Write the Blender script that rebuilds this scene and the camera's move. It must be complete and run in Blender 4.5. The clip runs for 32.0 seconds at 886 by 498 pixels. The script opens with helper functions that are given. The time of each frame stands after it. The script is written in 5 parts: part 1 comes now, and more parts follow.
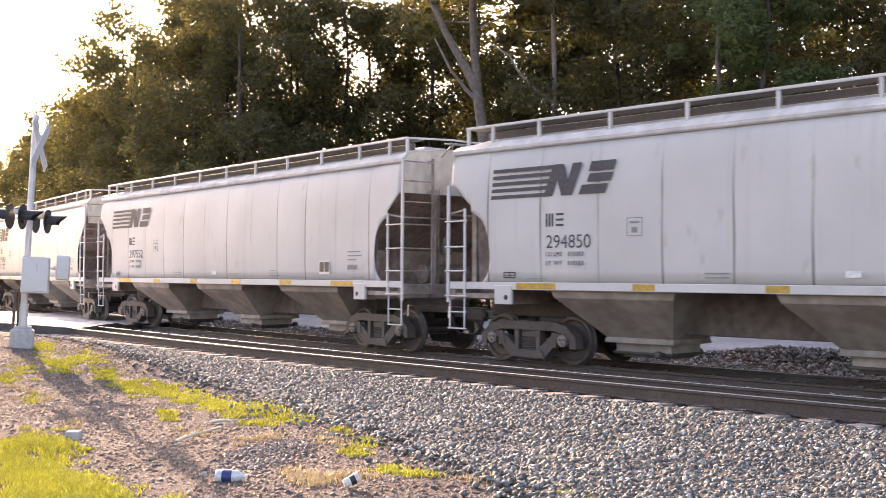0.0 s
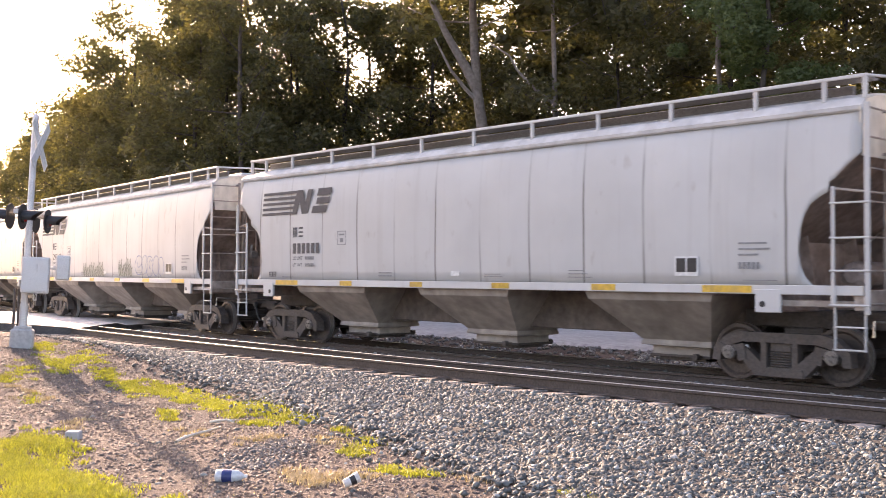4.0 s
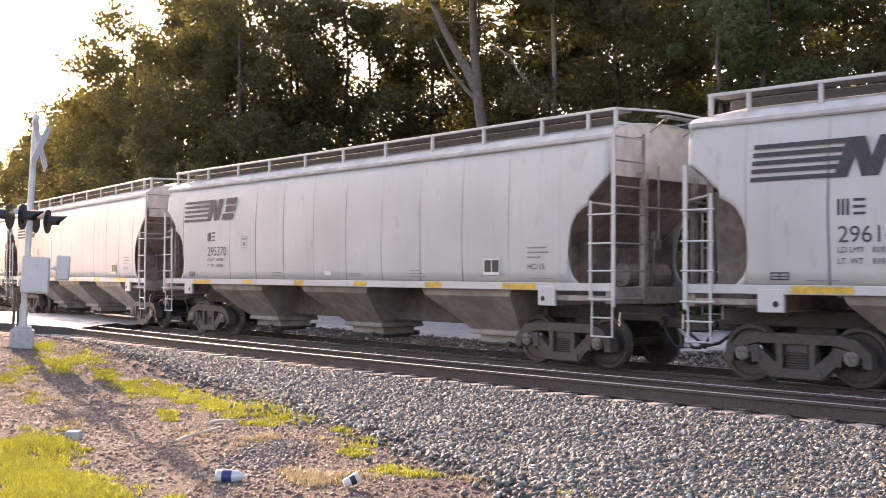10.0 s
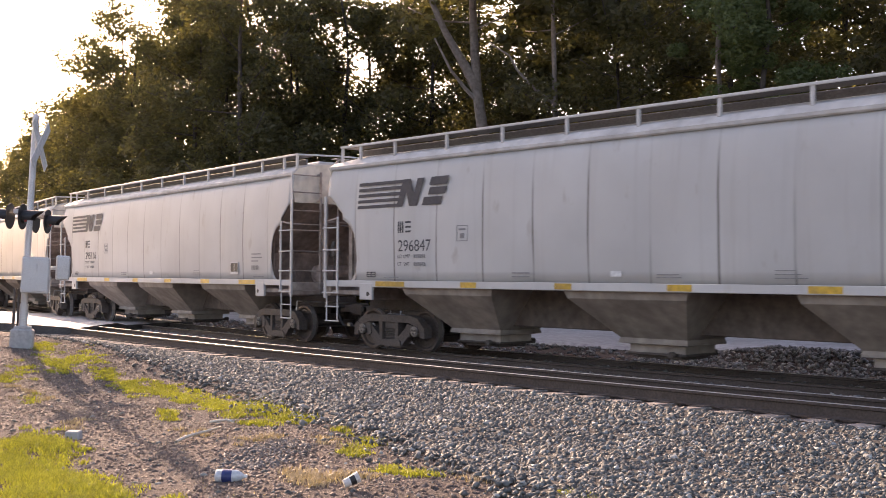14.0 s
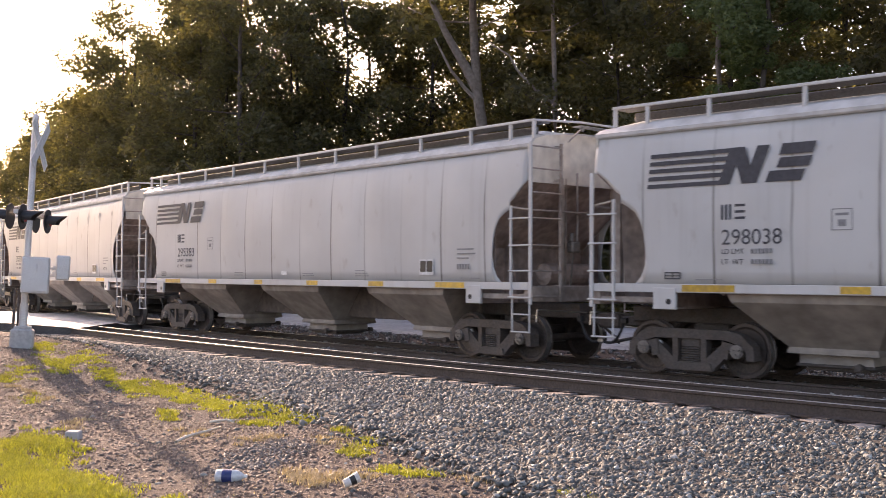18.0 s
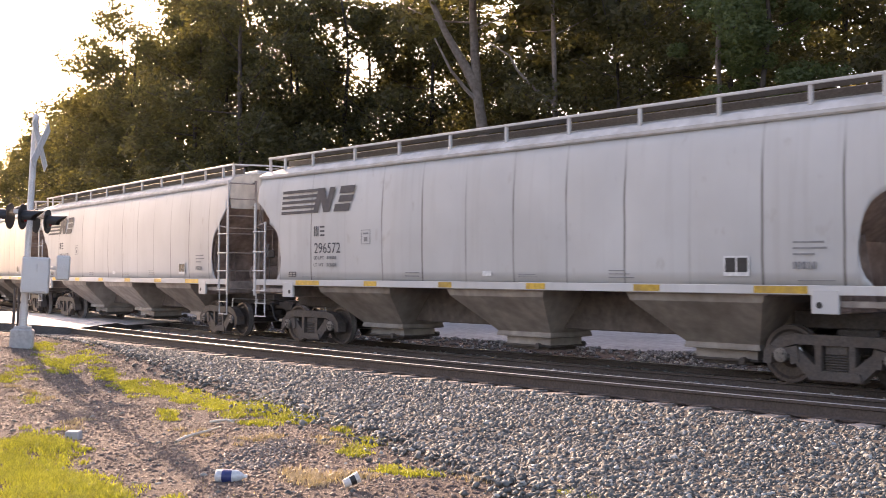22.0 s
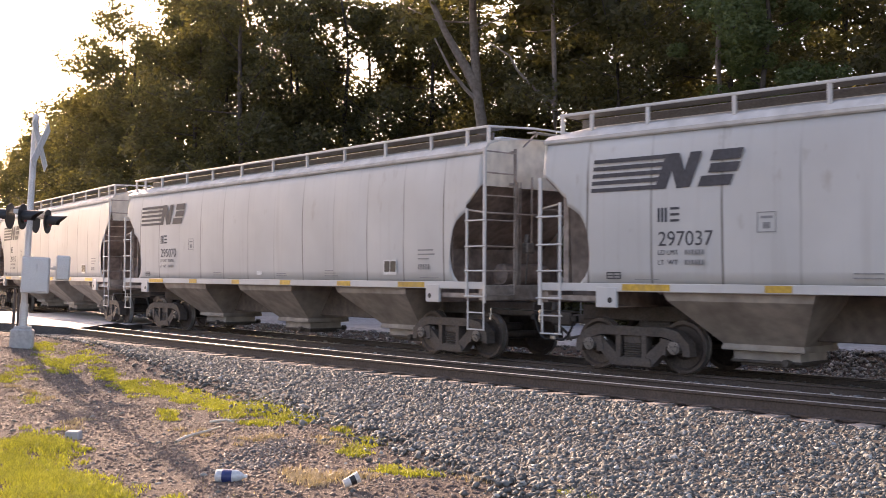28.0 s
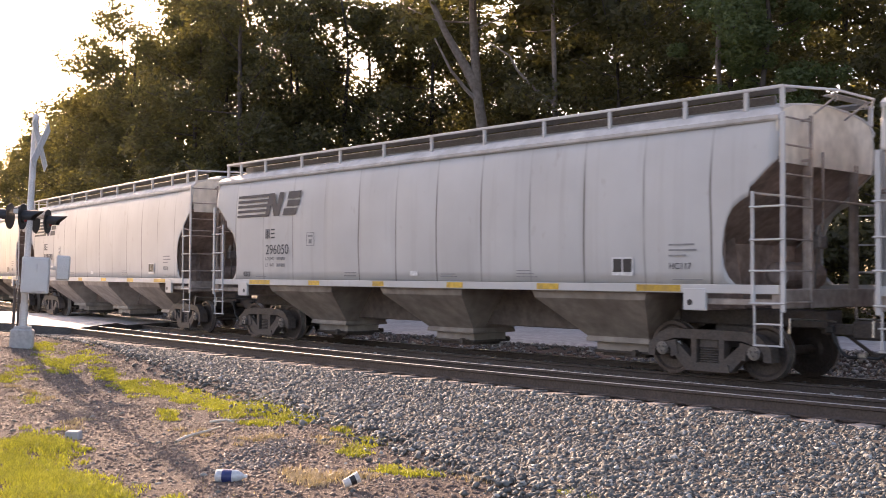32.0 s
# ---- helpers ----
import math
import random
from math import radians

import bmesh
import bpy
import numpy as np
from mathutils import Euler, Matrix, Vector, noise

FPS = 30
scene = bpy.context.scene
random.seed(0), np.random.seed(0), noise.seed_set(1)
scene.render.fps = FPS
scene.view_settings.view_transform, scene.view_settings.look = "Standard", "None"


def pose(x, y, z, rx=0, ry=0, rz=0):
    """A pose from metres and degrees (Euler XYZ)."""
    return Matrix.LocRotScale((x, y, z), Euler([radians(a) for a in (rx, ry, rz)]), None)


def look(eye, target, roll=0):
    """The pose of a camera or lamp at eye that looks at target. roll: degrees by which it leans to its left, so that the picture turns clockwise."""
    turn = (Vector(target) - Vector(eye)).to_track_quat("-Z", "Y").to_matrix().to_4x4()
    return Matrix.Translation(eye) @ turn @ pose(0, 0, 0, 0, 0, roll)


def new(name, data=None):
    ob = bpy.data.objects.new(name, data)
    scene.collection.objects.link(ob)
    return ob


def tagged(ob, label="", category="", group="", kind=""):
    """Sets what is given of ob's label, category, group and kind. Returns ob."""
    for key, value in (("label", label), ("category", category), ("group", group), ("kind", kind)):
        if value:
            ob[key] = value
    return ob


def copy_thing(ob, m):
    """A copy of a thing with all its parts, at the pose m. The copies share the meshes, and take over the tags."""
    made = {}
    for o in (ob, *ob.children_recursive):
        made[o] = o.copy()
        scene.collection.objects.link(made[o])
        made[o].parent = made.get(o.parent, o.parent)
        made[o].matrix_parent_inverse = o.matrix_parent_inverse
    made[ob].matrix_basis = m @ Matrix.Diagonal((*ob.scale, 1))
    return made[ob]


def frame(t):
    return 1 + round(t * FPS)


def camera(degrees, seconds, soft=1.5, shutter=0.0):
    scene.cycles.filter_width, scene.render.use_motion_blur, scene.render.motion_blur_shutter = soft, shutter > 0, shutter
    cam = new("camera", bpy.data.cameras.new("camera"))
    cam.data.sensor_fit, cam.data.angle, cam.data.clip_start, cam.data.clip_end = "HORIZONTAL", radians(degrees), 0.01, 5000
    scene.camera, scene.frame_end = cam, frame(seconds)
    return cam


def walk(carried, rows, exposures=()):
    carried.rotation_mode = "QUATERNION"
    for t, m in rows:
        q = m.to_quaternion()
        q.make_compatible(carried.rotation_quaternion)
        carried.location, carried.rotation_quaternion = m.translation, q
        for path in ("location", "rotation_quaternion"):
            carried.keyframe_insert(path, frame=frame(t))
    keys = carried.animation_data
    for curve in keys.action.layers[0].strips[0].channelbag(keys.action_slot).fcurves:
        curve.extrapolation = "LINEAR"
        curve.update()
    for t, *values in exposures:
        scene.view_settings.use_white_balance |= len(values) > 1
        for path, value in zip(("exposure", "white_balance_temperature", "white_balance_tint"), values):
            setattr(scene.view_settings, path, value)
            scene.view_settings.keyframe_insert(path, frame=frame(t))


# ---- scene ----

# ---------------------------------------------------------------- camera
cam = camera(45.7, 32.0, soft=0.85, shutter=0.12)
HEAD = radians(43.25)
AIM = (-math.sin(HEAD), math.cos(HEAD), 1.66 + math.tan(radians(1.51)))
walk(cam, [(0.0, look((0, 0, 1.66), AIM, 0.35)), (32.0, look((0, 0, 1.66), AIM, 0.35))], [(0.0, 2.02, 7200, 28), (6.0, 1.97, 7200, 28), (9.0, 2.02, 7200, 28), (10.0, 1.84, 7200, 28), (11.0, 1.57, 7200, 28), (12.5, 1.37, 7200, 28), (17.0, 1.36, 7200, 28), (18.0, 1.45, 7200, 28), (19.0, 1.77, 7200, 28), (20.0, 2.02, 7200, 28), (21.0, 2.02, 7200, 28), (22.0, 1.63, 7200, 28), (23.0, 1.49, 7200, 28), (24.0, 1.47, 7200, 28), (32.0, 1.47, 7200, 28)])

# ---------------------------------------------------------------- light
SUN_LEFT, SUN_UP = 70.4, 19.0          # degrees left of +y, degrees over the horizon
world = bpy.data.worlds.new("world")
scene.world = world
world.use_nodes = True
wn = world.node_tree
sky = wn.nodes.new("ShaderNodeTexSky")
sky.sky_type, sky.sun_disc = "NISHITA", False
sky.sun_elevation, sky.sun_rotation = radians(SUN_UP), radians(-SUN_LEFT)
sky.air_density, sky.dust_density, sky.ozone_density = 1.0, 3.0, 1.0
wn.links.new(sky.outputs[0], wn.nodes["Background"].inputs[0])
wn.nodes["Background"].inputs[1].default_value = 0.15
sun = new("sun", bpy.data.lights.new("sun", "SUN"))
sun.data.energy, sun.data.angle, sun.data.color = 3.3, radians(0.6), (1.0, 0.79, 0.57)
sun.matrix_world = look((0, 0, 60), (0 + math.sin(radians(SUN_LEFT)), -math.cos(radians(SUN_LEFT)), 60 - math.tan(radians(SUN_UP))))

# ---------------------------------------------------------------- materials


def node_mat(name):
    m = bpy.data.materials.new(name)
    m.use_nodes = True
    nt = m.node_tree
    return m, nt, nt.nodes["Principled BSDF"]


def ramp(nt, fac, stops):
    r = nt.nodes.new("ShaderNodeValToRGB")
    while len(r.color_ramp.elements) < len(stops):
        r.color_ramp.elements.new(0.5)
    for e, (p, c) in zip(r.color_ramp.elements, stops):
        e.position, e.color = p, (*c, 1)
    nt.links.new(fac, r.inputs[0])
    return r.outputs[0]


def noise_tex(nt, scale, detail=4.0, stretch=(1, 1, 1), coords="Object"):
    tc, mp, n = nt.nodes.new("ShaderNodeTexCoord"), nt.nodes.new("ShaderNodeMapping"), nt.nodes.new("ShaderNodeTexNoise")
    mp.inputs["Scale"].default_value = stretch
    n.inputs["Scale"].default_value, n.inputs["Detail"].default_value = scale, detail
    nt.links.new(tc.outputs[coords], mp.inputs[0])
    nt.links.new(mp.outputs[0], n.inputs["Vector"])
    return n.outputs[0]


def mix(nt, fac, a, b, mode="MIX"):
    m = nt.nodes.new("ShaderNodeMix")
    m.data_type, m.blend_type = "RGBA", mode
    for value, socket in ((fac, m.inputs[0]), (a, m.inputs[6]), (b, m.inputs[7])):
        if isinstance(value, (int, float)):
            socket.default_value = value
        elif isinstance(value, tuple):
            socket.default_value = (*value, 1)
        else:
            nt.links.new(value, socket)
    return m.outputs[2]


def bump(nt, bsdf, height, strength, distance=0.01):
    b = nt.nodes.new("ShaderNodeBump")
    b.inputs["Strength"].default_value, b.inputs["Distance"].default_value = strength, distance
    nt.links.new(height, b.inputs["Height"])
    nt.links.new(b.outputs[0], bsdf.inputs["Normal"])


def surface(name, dark, light, rough=0.8, big=0.8, fine=18.0, metal=0.0, relief=0.3, stain=None, amount=0.5, spread=0.0):
    """Two scales of variation between two colours, an optional stain, a fine relief and a shift from object to object."""
    m, nt, b = node_mat(name)
    col = ramp(nt, noise_tex(nt, big, 5), ((0.3, dark), (0.7, light)))
    grain = noise_tex(nt, fine, 6)
    col = mix(nt, 0.5, col, ramp(nt, grain, ((0.25, tuple(0.45 * c for c in dark)), (0.75, tuple(min(1, 1.25 * c) for c in light)))))
    if stain:
        col = mix(nt, ramp(nt, noise_tex(nt, big * 2.3, 6), ((0.45, (0, 0, 0)), (0.7, (amount,) * 3))), col, stain)
    if spread:
        info, hs = nt.nodes.new("ShaderNodeObjectInfo"), nt.nodes.new("ShaderNodeHueSaturation")
        mr = nt.nodes.new("ShaderNodeMapRange")
        mr.inputs[3].default_value, mr.inputs[4].default_value = 1 - spread, 1 + spread
        nt.links.new(info.outputs["Random"], mr.inputs[0])
        nt.links.new(mr.outputs[0], hs.inputs["Value"])
        nt.links.new(col, hs.inputs["Color"])
        col = hs.outputs[0]
    nt.links.new(col, b.inputs["Base Color"])
    b.inputs["Roughness"].default_value, b.inputs["Metallic"].default_value = rough, metal
    bump(nt, b, grain, relief)
    return m


def car_paint(name, base, seams=True):
    """Weathered light grey car paint: dull blotches, rain streaks and rusty lines down the sheet joints."""
    m, nt, b = node_mat(name)
    tc, sep = nt.nodes.new("ShaderNodeTexCoord"), nt.nodes.new("ShaderNodeSeparateXYZ")
    info = nt.nodes.new("ShaderNodeObjectInfo")
    shift, vec = nt.nodes.new("ShaderNodeVectorMath"), nt.nodes.new("ShaderNodeCombineXYZ")
    mul = nt.nodes.new("ShaderNodeMath")
    mul.operation, mul.inputs[1].default_value = "MULTIPLY", 60.0
    nt.links.new(info.outputs["Random"], mul.inputs[0])
    nt.links.new(mul.outputs[0], vec.inputs[1])
    nt.links.new(tc.outputs["Object"], shift.inputs[0])
    nt.links.new(vec.outputs[0], shift.inputs[1])

    def grain(scale, stretch, detail=5.0):
        mp, n = nt.nodes.new("ShaderNodeMapping"), nt.nodes.new("ShaderNodeTexNoise")
        mp.inputs["Scale"].default_value = stretch
        n.inputs["Scale"].default_value, n.inputs["Detail"].default_value = scale, detail
        nt.links.new(shift.outputs[0], mp.inputs[0])
        nt.links.new(mp.outputs[0], n.inputs["Vector"])
        return n.outputs[0]
    low = tuple(0.82 * c for c in base)
    col = ramp(nt, grain(0.5, (1, 1, 1)), ((0.3, low), (0.7, base)))
    streak = grain(2.2, (2.2, 1, 0.12))
    col = mix(nt, ramp(nt, streak, ((0.55, (0, 0, 0)), (0.85, (0.22,) * 3))), col, (0.24, 0.2, 0.165))
    if seams:
        nt.links.new(tc.outputs["Object"], sep.inputs[0])
        bend = nt.nodes.new("ShaderNodeMath")
        bend.operation, bend.inputs[1].default_value = "MULTIPLY_ADD", 0.06
        nt.links.new(grain(0.9, (1, 1, 1), 1.0), bend.inputs[0])
        nt.links.new(sep.outputs[0], bend.inputs[2])
        pp, half, lt = nt.nodes.new("ShaderNodeMath"), nt.nodes.new("ShaderNodeMath"), nt.nodes.new("ShaderNodeMapRange")
        first_joint = nt.nodes.new("ShaderNodeMath")
        first_joint.inputs[1].default_value = -0.61
        nt.links.new(bend.outputs[0], first_joint.inputs[0])
        pp.operation, pp.inputs[1].default_value = "PINGPONG", 0.665
        nt.links.new(first_joint.outputs[0], pp.inputs[0])
        nt.links.new(pp.outputs[0], lt.inputs[0])
        lt.inputs[1].default_value, lt.inputs[2].default_value, lt.inputs[3].default_value, lt.inputs[4].default_value = 0.006, 0.032, 1.0, 0.0
        half.operation = "MULTIPLY"
        nt.links.new(lt.outputs[0], half.inputs[0])
        nt.links.new(ramp(nt, grain(0.75, (1.0, 1, 0.45)), ((0.36, (0.1,) * 3), (0.57, (0.92,) * 3))), half.inputs[1])
        fade, top = nt.nodes.new("ShaderNodeMath"), nt.nodes.new("ShaderNodeMapRange")
        top.inputs[1].default_value, top.inputs[2].default_value, top.inputs[3].default_value, top.inputs[4].default_value = 3.25, 3.9, 1.0, 0.25
        nt.links.new(sep.outputs[2], top.inputs[0])
        fade.operation = "MULTIPLY"
        nt.links.new(half.outputs[0], fade.inputs[0])
        nt.links.new(top.outputs[0], fade.inputs[1])
        col = mix(nt, fade.outputs[0], col, (0.11, 0.095, 0.08))
        rust = nt.nodes.new("ShaderNodeMapRange")
        rust.inputs[1].default_value, rust.inputs[2].default_value, rust.inputs[3].default_value, rust.inputs[4].default_value = 0.64, 0.76, 0.0, 0.35
        nt.links.new(grain(3.5, (1, 1, 0.5), 8.0), rust.inputs[0])
        col = mix(nt, rust.outputs[0], col, (0.26, 0.2, 0.15))
    nt.links.new(col, b.inputs["Base Color"])
    b.inputs["Roughness"].default_value = 0.5
    bump(nt, b, grain(7.0, (1, 1, 0.4)), 0.08)
    return m


def leaf_mat(name, dark, light, through_light=0.35):
    m, nt, b = node_mat(name)
    geo = nt.nodes.new("ShaderNodeNewGeometry")
    col = ramp(nt, geo.outputs["Random Per Island"], ((0.0, dark), (1.0, light)))
    col = mix(nt, 0.35, col, ramp(nt, noise_tex(nt, 0.35, 3), ((0.3, dark), (0.7, light))))
    nt.links.new(col, b.inputs["Base Color"])
    b.inputs["Roughness"].default_value = 0.6
    tr, ms = nt.nodes.new("ShaderNodeBsdfTranslucent"), nt.nodes.new("ShaderNodeMixShader")
    nt.links.new(mix(nt, 1.0, col, (1.0, 0.95, 0.45), "MULTIPLY"), tr.inputs[0])
    ms.inputs[0].default_value = through_light
    nt.links.new(b.outputs[0], ms.inputs[1])
    nt.links.new(tr.outputs[0], ms.inputs[2])
    nt.links.new(ms.outputs[0], nt.nodes["Material Output"].inputs[0])
    return m


PAINT = car_paint("weathered_grey_paint", (0.59, 0.585, 0.565))
PAINT_PLAIN = car_paint("grey_trim_paint", (0.62, 0.61, 0.59), False)
ROOF_PAINT = surface("chalky_roof_paint", (0.55, 0.54, 0.52), (0.64, 0.63, 0.61), 0.6, 0.4, 3, 0, 0.03, (0.4, 0.37, 0.33), 0.25)
END_PAINT = surface("sooty_end_paint", (0.32, 0.26, 0.22), (0.47, 0.4, 0.35), 0.65, 0.9, 8, 0, 0.15, (0.12, 0.085, 0.07), 0.6, 0.15)
# Paler and creamier than the sides: sunlight on the end wall, put into its colour.
ENDWALL_SUNLIT = surface("sunlit_cream_end_wall", (0.7, 0.64, 0.54), (0.8, 0.75, 0.66), 0.55, 0.7, 4, 0, 0.05, (0.4, 0.32, 0.25), 0.25, 0.08)
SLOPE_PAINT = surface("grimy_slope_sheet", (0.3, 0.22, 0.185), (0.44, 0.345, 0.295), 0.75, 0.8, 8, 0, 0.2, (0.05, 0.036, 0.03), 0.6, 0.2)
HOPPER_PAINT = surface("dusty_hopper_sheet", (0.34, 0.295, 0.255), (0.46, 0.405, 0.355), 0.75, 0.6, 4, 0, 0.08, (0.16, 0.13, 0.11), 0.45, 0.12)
SILL_BROWN = surface("dark_brown_underframe", (0.15, 0.118, 0.1), (0.24, 0.195, 0.165), 0.8, 0.9, 8, 0, 0.15, (0.07, 0.055, 0.047), 0.5)
DARK_STEEL = surface("grimy_cast_steel", (0.06, 0.05, 0.046), (0.14, 0.12, 0.108), 0.7, 2.5, 25, 0.2, 0.4, (0.12, 0.085, 0.06), 0.4)
WHEEL_STEEL = surface("brown_wheel_steel", (0.05, 0.04, 0.035), (0.12, 0.095, 0.082), 0.55, 3, 22, 0.4, 0.25)
RUSTY_CAP = surface("dusty_bearing_cap", (0.16, 0.14, 0.125), (0.28, 0.25, 0.225), 0.6, 3, 25, 0.3, 0.2)
BRIGHT_STEEL = surface("worn_bright_steel", (0.4, 0.38, 0.36), (0.6, 0.58, 0.55), 0.32, 3, 30, 0.9, 0.1)
GRATE = surface("galvanised_grate", (0.34, 0.335, 0.33), (0.5, 0.49, 0.48), 0.5, 2, 30, 0.5, 0.2)
MESH_DARK = surface("grey_walkway_mesh", (0.15, 0.15, 0.15), (0.23, 0.23, 0.235), 0.7, 2, 40, 0.3, 0.3)
YELLOW = surface("yellow_reflective_sheet", (0.6, 0.36, 0.04), (0.72, 0.45, 0.06), 0.35, 2, 12, 0, 0.05, (0.3, 0.2, 0.1), 0.4, 0.2)
INK = surface("faded_black_lettering", (0.035, 0.036, 0.045), (0.07, 0.07, 0.082), 0.6, 3, 14, 0, 0.05)
INK_PALE = surface("pale_grey_lettering", (0.2, 0.2, 0.21), (0.3, 0.3, 0.3), 0.6, 6, 14, 0, 0.05)
WHITE = surface("white_decal", (0.7, 0.7, 0.68), (0.8, 0.8, 0.78), 0.5, 3, 14, 0, 0.05)
GRIME = surface("grey_rubbed_grime", (0.42, 0.41, 0.39), (0.5, 0.49, 0.47), 0.6, 3, 5, 0, 0.05)
BLUE_SPRAY = surface("blue_spray_paint", (0.16, 0.2, 0.32), (0.24, 0.29, 0.42), 0.55, 4, 12, 0, 0.05)
GREEN_SPRAY = surface("dull_green_spray_paint", (0.1, 0.12, 0.095), (0.24, 0.265, 0.22), 0.55, 4, 12, 0, 0.05)
RAIL_SIDE = surface("rusty_rail", (0.06, 0.046, 0.039), (0.12, 0.093, 0.078), 0.75, 2, 30, 0.2, 0.3)
RAIL_TOP = surface("polished_rail_head", (0.5, 0.48, 0.46), (0.65, 0.63, 0.6), 0.28, 1, 40, 1.0, 0.05)
TIE_WOOD = surface("weathered_tie_timber", (0.16, 0.13, 0.11), (0.38, 0.33, 0.29), 0.85, 1.5, 16, 0, 0.6, None, 0.5, 0.3)
CONCRETE = surface("pale_concrete", (0.42, 0.41, 0.4), (0.55, 0.54, 0.52), 0.85, 0.6, 12, 0, 0.3, (0.28, 0.26, 0.24), 0.4)
SLAB = surface("pale_gravel_lane", (0.34, 0.345, 0.36), (0.48, 0.485, 0.5), 0.8, 0.35, 6, 0, 0.3, (0.25, 0.25, 0.26), 0.5)
ROAD = surface("sun_bleached_concrete_road", (0.5, 0.48, 0.46), (0.62, 0.6, 0.58), 0.5, 0.5, 40, 0, 0.15)
ROAD_SIDE_SHADE = surface("shaded_road_side", (0.07, 0.06, 0.055), (0.13, 0.115, 0.105), 0.9, 2, 20, 0, 0.4)
ALU = surface("aluminium_paint", (0.6, 0.6, 0.6), (0.68, 0.68, 0.68), 0.45, 1.2, 60, 0.3, 0.05, (0.4, 0.38, 0.36), 0.2)
BLACK = surface("flat_black_enamel", (0.014, 0.014, 0.015), (0.03, 0.03, 0.032), 0.5, 3, 20, 0, 0.1)
RED_LENS = surface("red_lens", (0.35, 0.02, 0.02), (0.5, 0.035, 0.03), 0.2, 6, 30, 0, 0.1)
BARK = surface("grey_brown_bark", (0.045, 0.036, 0.029), (0.1, 0.082, 0.068), 0.9, 1.5, 9, 0, 0.9, None, 0.5, 0.25)
PALE_BARK = surface("pale_smooth_bark", (0.15, 0.12, 0.1), (0.27, 0.225, 0.19), 0.85, 1.2, 8, 0, 0.6)
LEAF = leaf_mat("summer_leaf", (0.08, 0.08, 0.045), (0.19, 0.18, 0.1), 0.6)
LEAF_IVY = leaf_mat("ivy_leaf", (0.085, 0.12, 0.05), (0.16, 0.21, 0.09), 0.5)
GRASS = leaf_mat("sunlit_grass", (0.12, 0.145, 0.025), (0.5, 0.53, 0.1), 0.55)
DRY_GRASS = leaf_mat("dry_grass", (0.3, 0.245, 0.19), (0.5, 0.43, 0.35), 0.35)
PLASTIC = surface("milky_plastic", (0.55, 0.57, 0.58), (0.68, 0.7, 0.7), 0.25, 8, 30, 0, 0.05)
LABEL_BLUE = surface("dark_blue_label", (0.02, 0.035, 0.14), (0.04, 0.06, 0.2), 0.4, 12, 30, 0, 0.05)
PAPER = surface("white_paper_cup", (0.68, 0.67, 0.64), (0.8, 0.79, 0.76), 0.6, 10, 40, 0, 0.1)
DEADWOOD = surface("bleached_stick", (0.6, 0.52, 0.42), (0.76, 0.69, 0.57), 0.85, 6, 40, 0, 0.4)


def stone_mat(name, stops, low=(0.05, 0.048, 0.046), high=(0.55, 0.52, 0.5)):
    m, nt, b = node_mat(name)
    geo = nt.nodes.new("ShaderNodeNewGeometry")
    col = ramp(nt, geo.outputs["Random Per Island"], stops)
    g = noise_tex(nt, 45, 4)
    col = mix(nt, 0.4, col, ramp(nt, g, ((0.3, low), (0.75, high))))
    nt.links.new(col, b.inputs["Base Color"])
    b.inputs["Roughness"].default_value = 0.75
    bump(nt, b, g, 0.5)
    return m


STONE = stone_mat("crushed_ballast", ((0.0, (0.018, 0.019, 0.018)), (0.5, (0.042, 0.045, 0.041)), (0.8, (0.11, 0.117, 0.105)), (0.93, (0.33, 0.34, 0.31)), (1.0, (0.6, 0.6, 0.56))), (0.03, 0.031, 0.029), (0.42, 0.43, 0.4))
# Lighter copy of the ballast stone; lens haze is put into its colour.
HAZY_RUBBLE = stone_mat("haze_lightened_rubble", ((0.0, (0.06, 0.06, 0.058)), (0.5, (0.13, 0.132, 0.125)), (0.85, (0.27, 0.272, 0.26)), (1.0, (0.55, 0.55, 0.52))))
DIRT_STONE = stone_mat("dirty_pebble", ((0.0, (0.06, 0.042, 0.034)), (0.6, (0.19, 0.135, 0.105)), (0.9, (0.36, 0.28, 0.22)), (1.0, (0.6, 0.52, 0.42))), (0.045, 0.032, 0.026), (0.46, 0.35, 0.27))

# ---------------------------------------------------------------- the curve of the line
RADIUS, SIDE_N, X0 = 186.0, 15.19, -0.3     # radius of the curve, offset of the near car side from the camera, apex
ARC = (-52.0, 42.0)                          # stretch of the arc; straight beyond it


def place(s, n, z=0.0):
    """World point at the distance s along the line and the offset n across it."""
    c = min(max(s, ARC[0]), ARC[1])
    a = (c - X0) / RADIUS
    rad = RADIUS - (n - SIDE_N)
    return Vector((X0 + rad * math.sin(a) + (s - c) * math.cos(a), SIDE_N + RADIUS - rad * math.cos(a) + (s - c) * math.sin(a), z))


def heading(s):
    return (min(max(s, ARC[0]), ARC[1]) - X0) / RADIUS


def across(x, y):
    """Offset n and distance s of world points (arrays)."""
    x, y = np.asarray(x, float), np.asarray(y, float)
    cx, cy = X0, SIDE_N + RADIUS
    ang = np.arctan2(x - cx, cy - y)
    n = SIDE_N + RADIUS - np.hypot(x - cx, y - cy)
    s = X0 + ang * RADIUS
    for lim, sign in ((ARC[0], -1), (ARC[1], 1)):
        a = (lim - X0) / RADIUS
        px, py = cx + RADIUS * math.sin(a), cy - RADIUS * math.cos(a)
        ds = (x - px) * math.cos(a) + (y - py) * math.sin(a)
        dn = -(x - px) * math.sin(a) + (y - py) * math.cos(a)
        out = (ds * sign > 0) & (np.abs(dn) < 400)
        n, s = np.where(out, SIDE_N + dn, n), np.where(out, lim + ds, s)
    return s, n


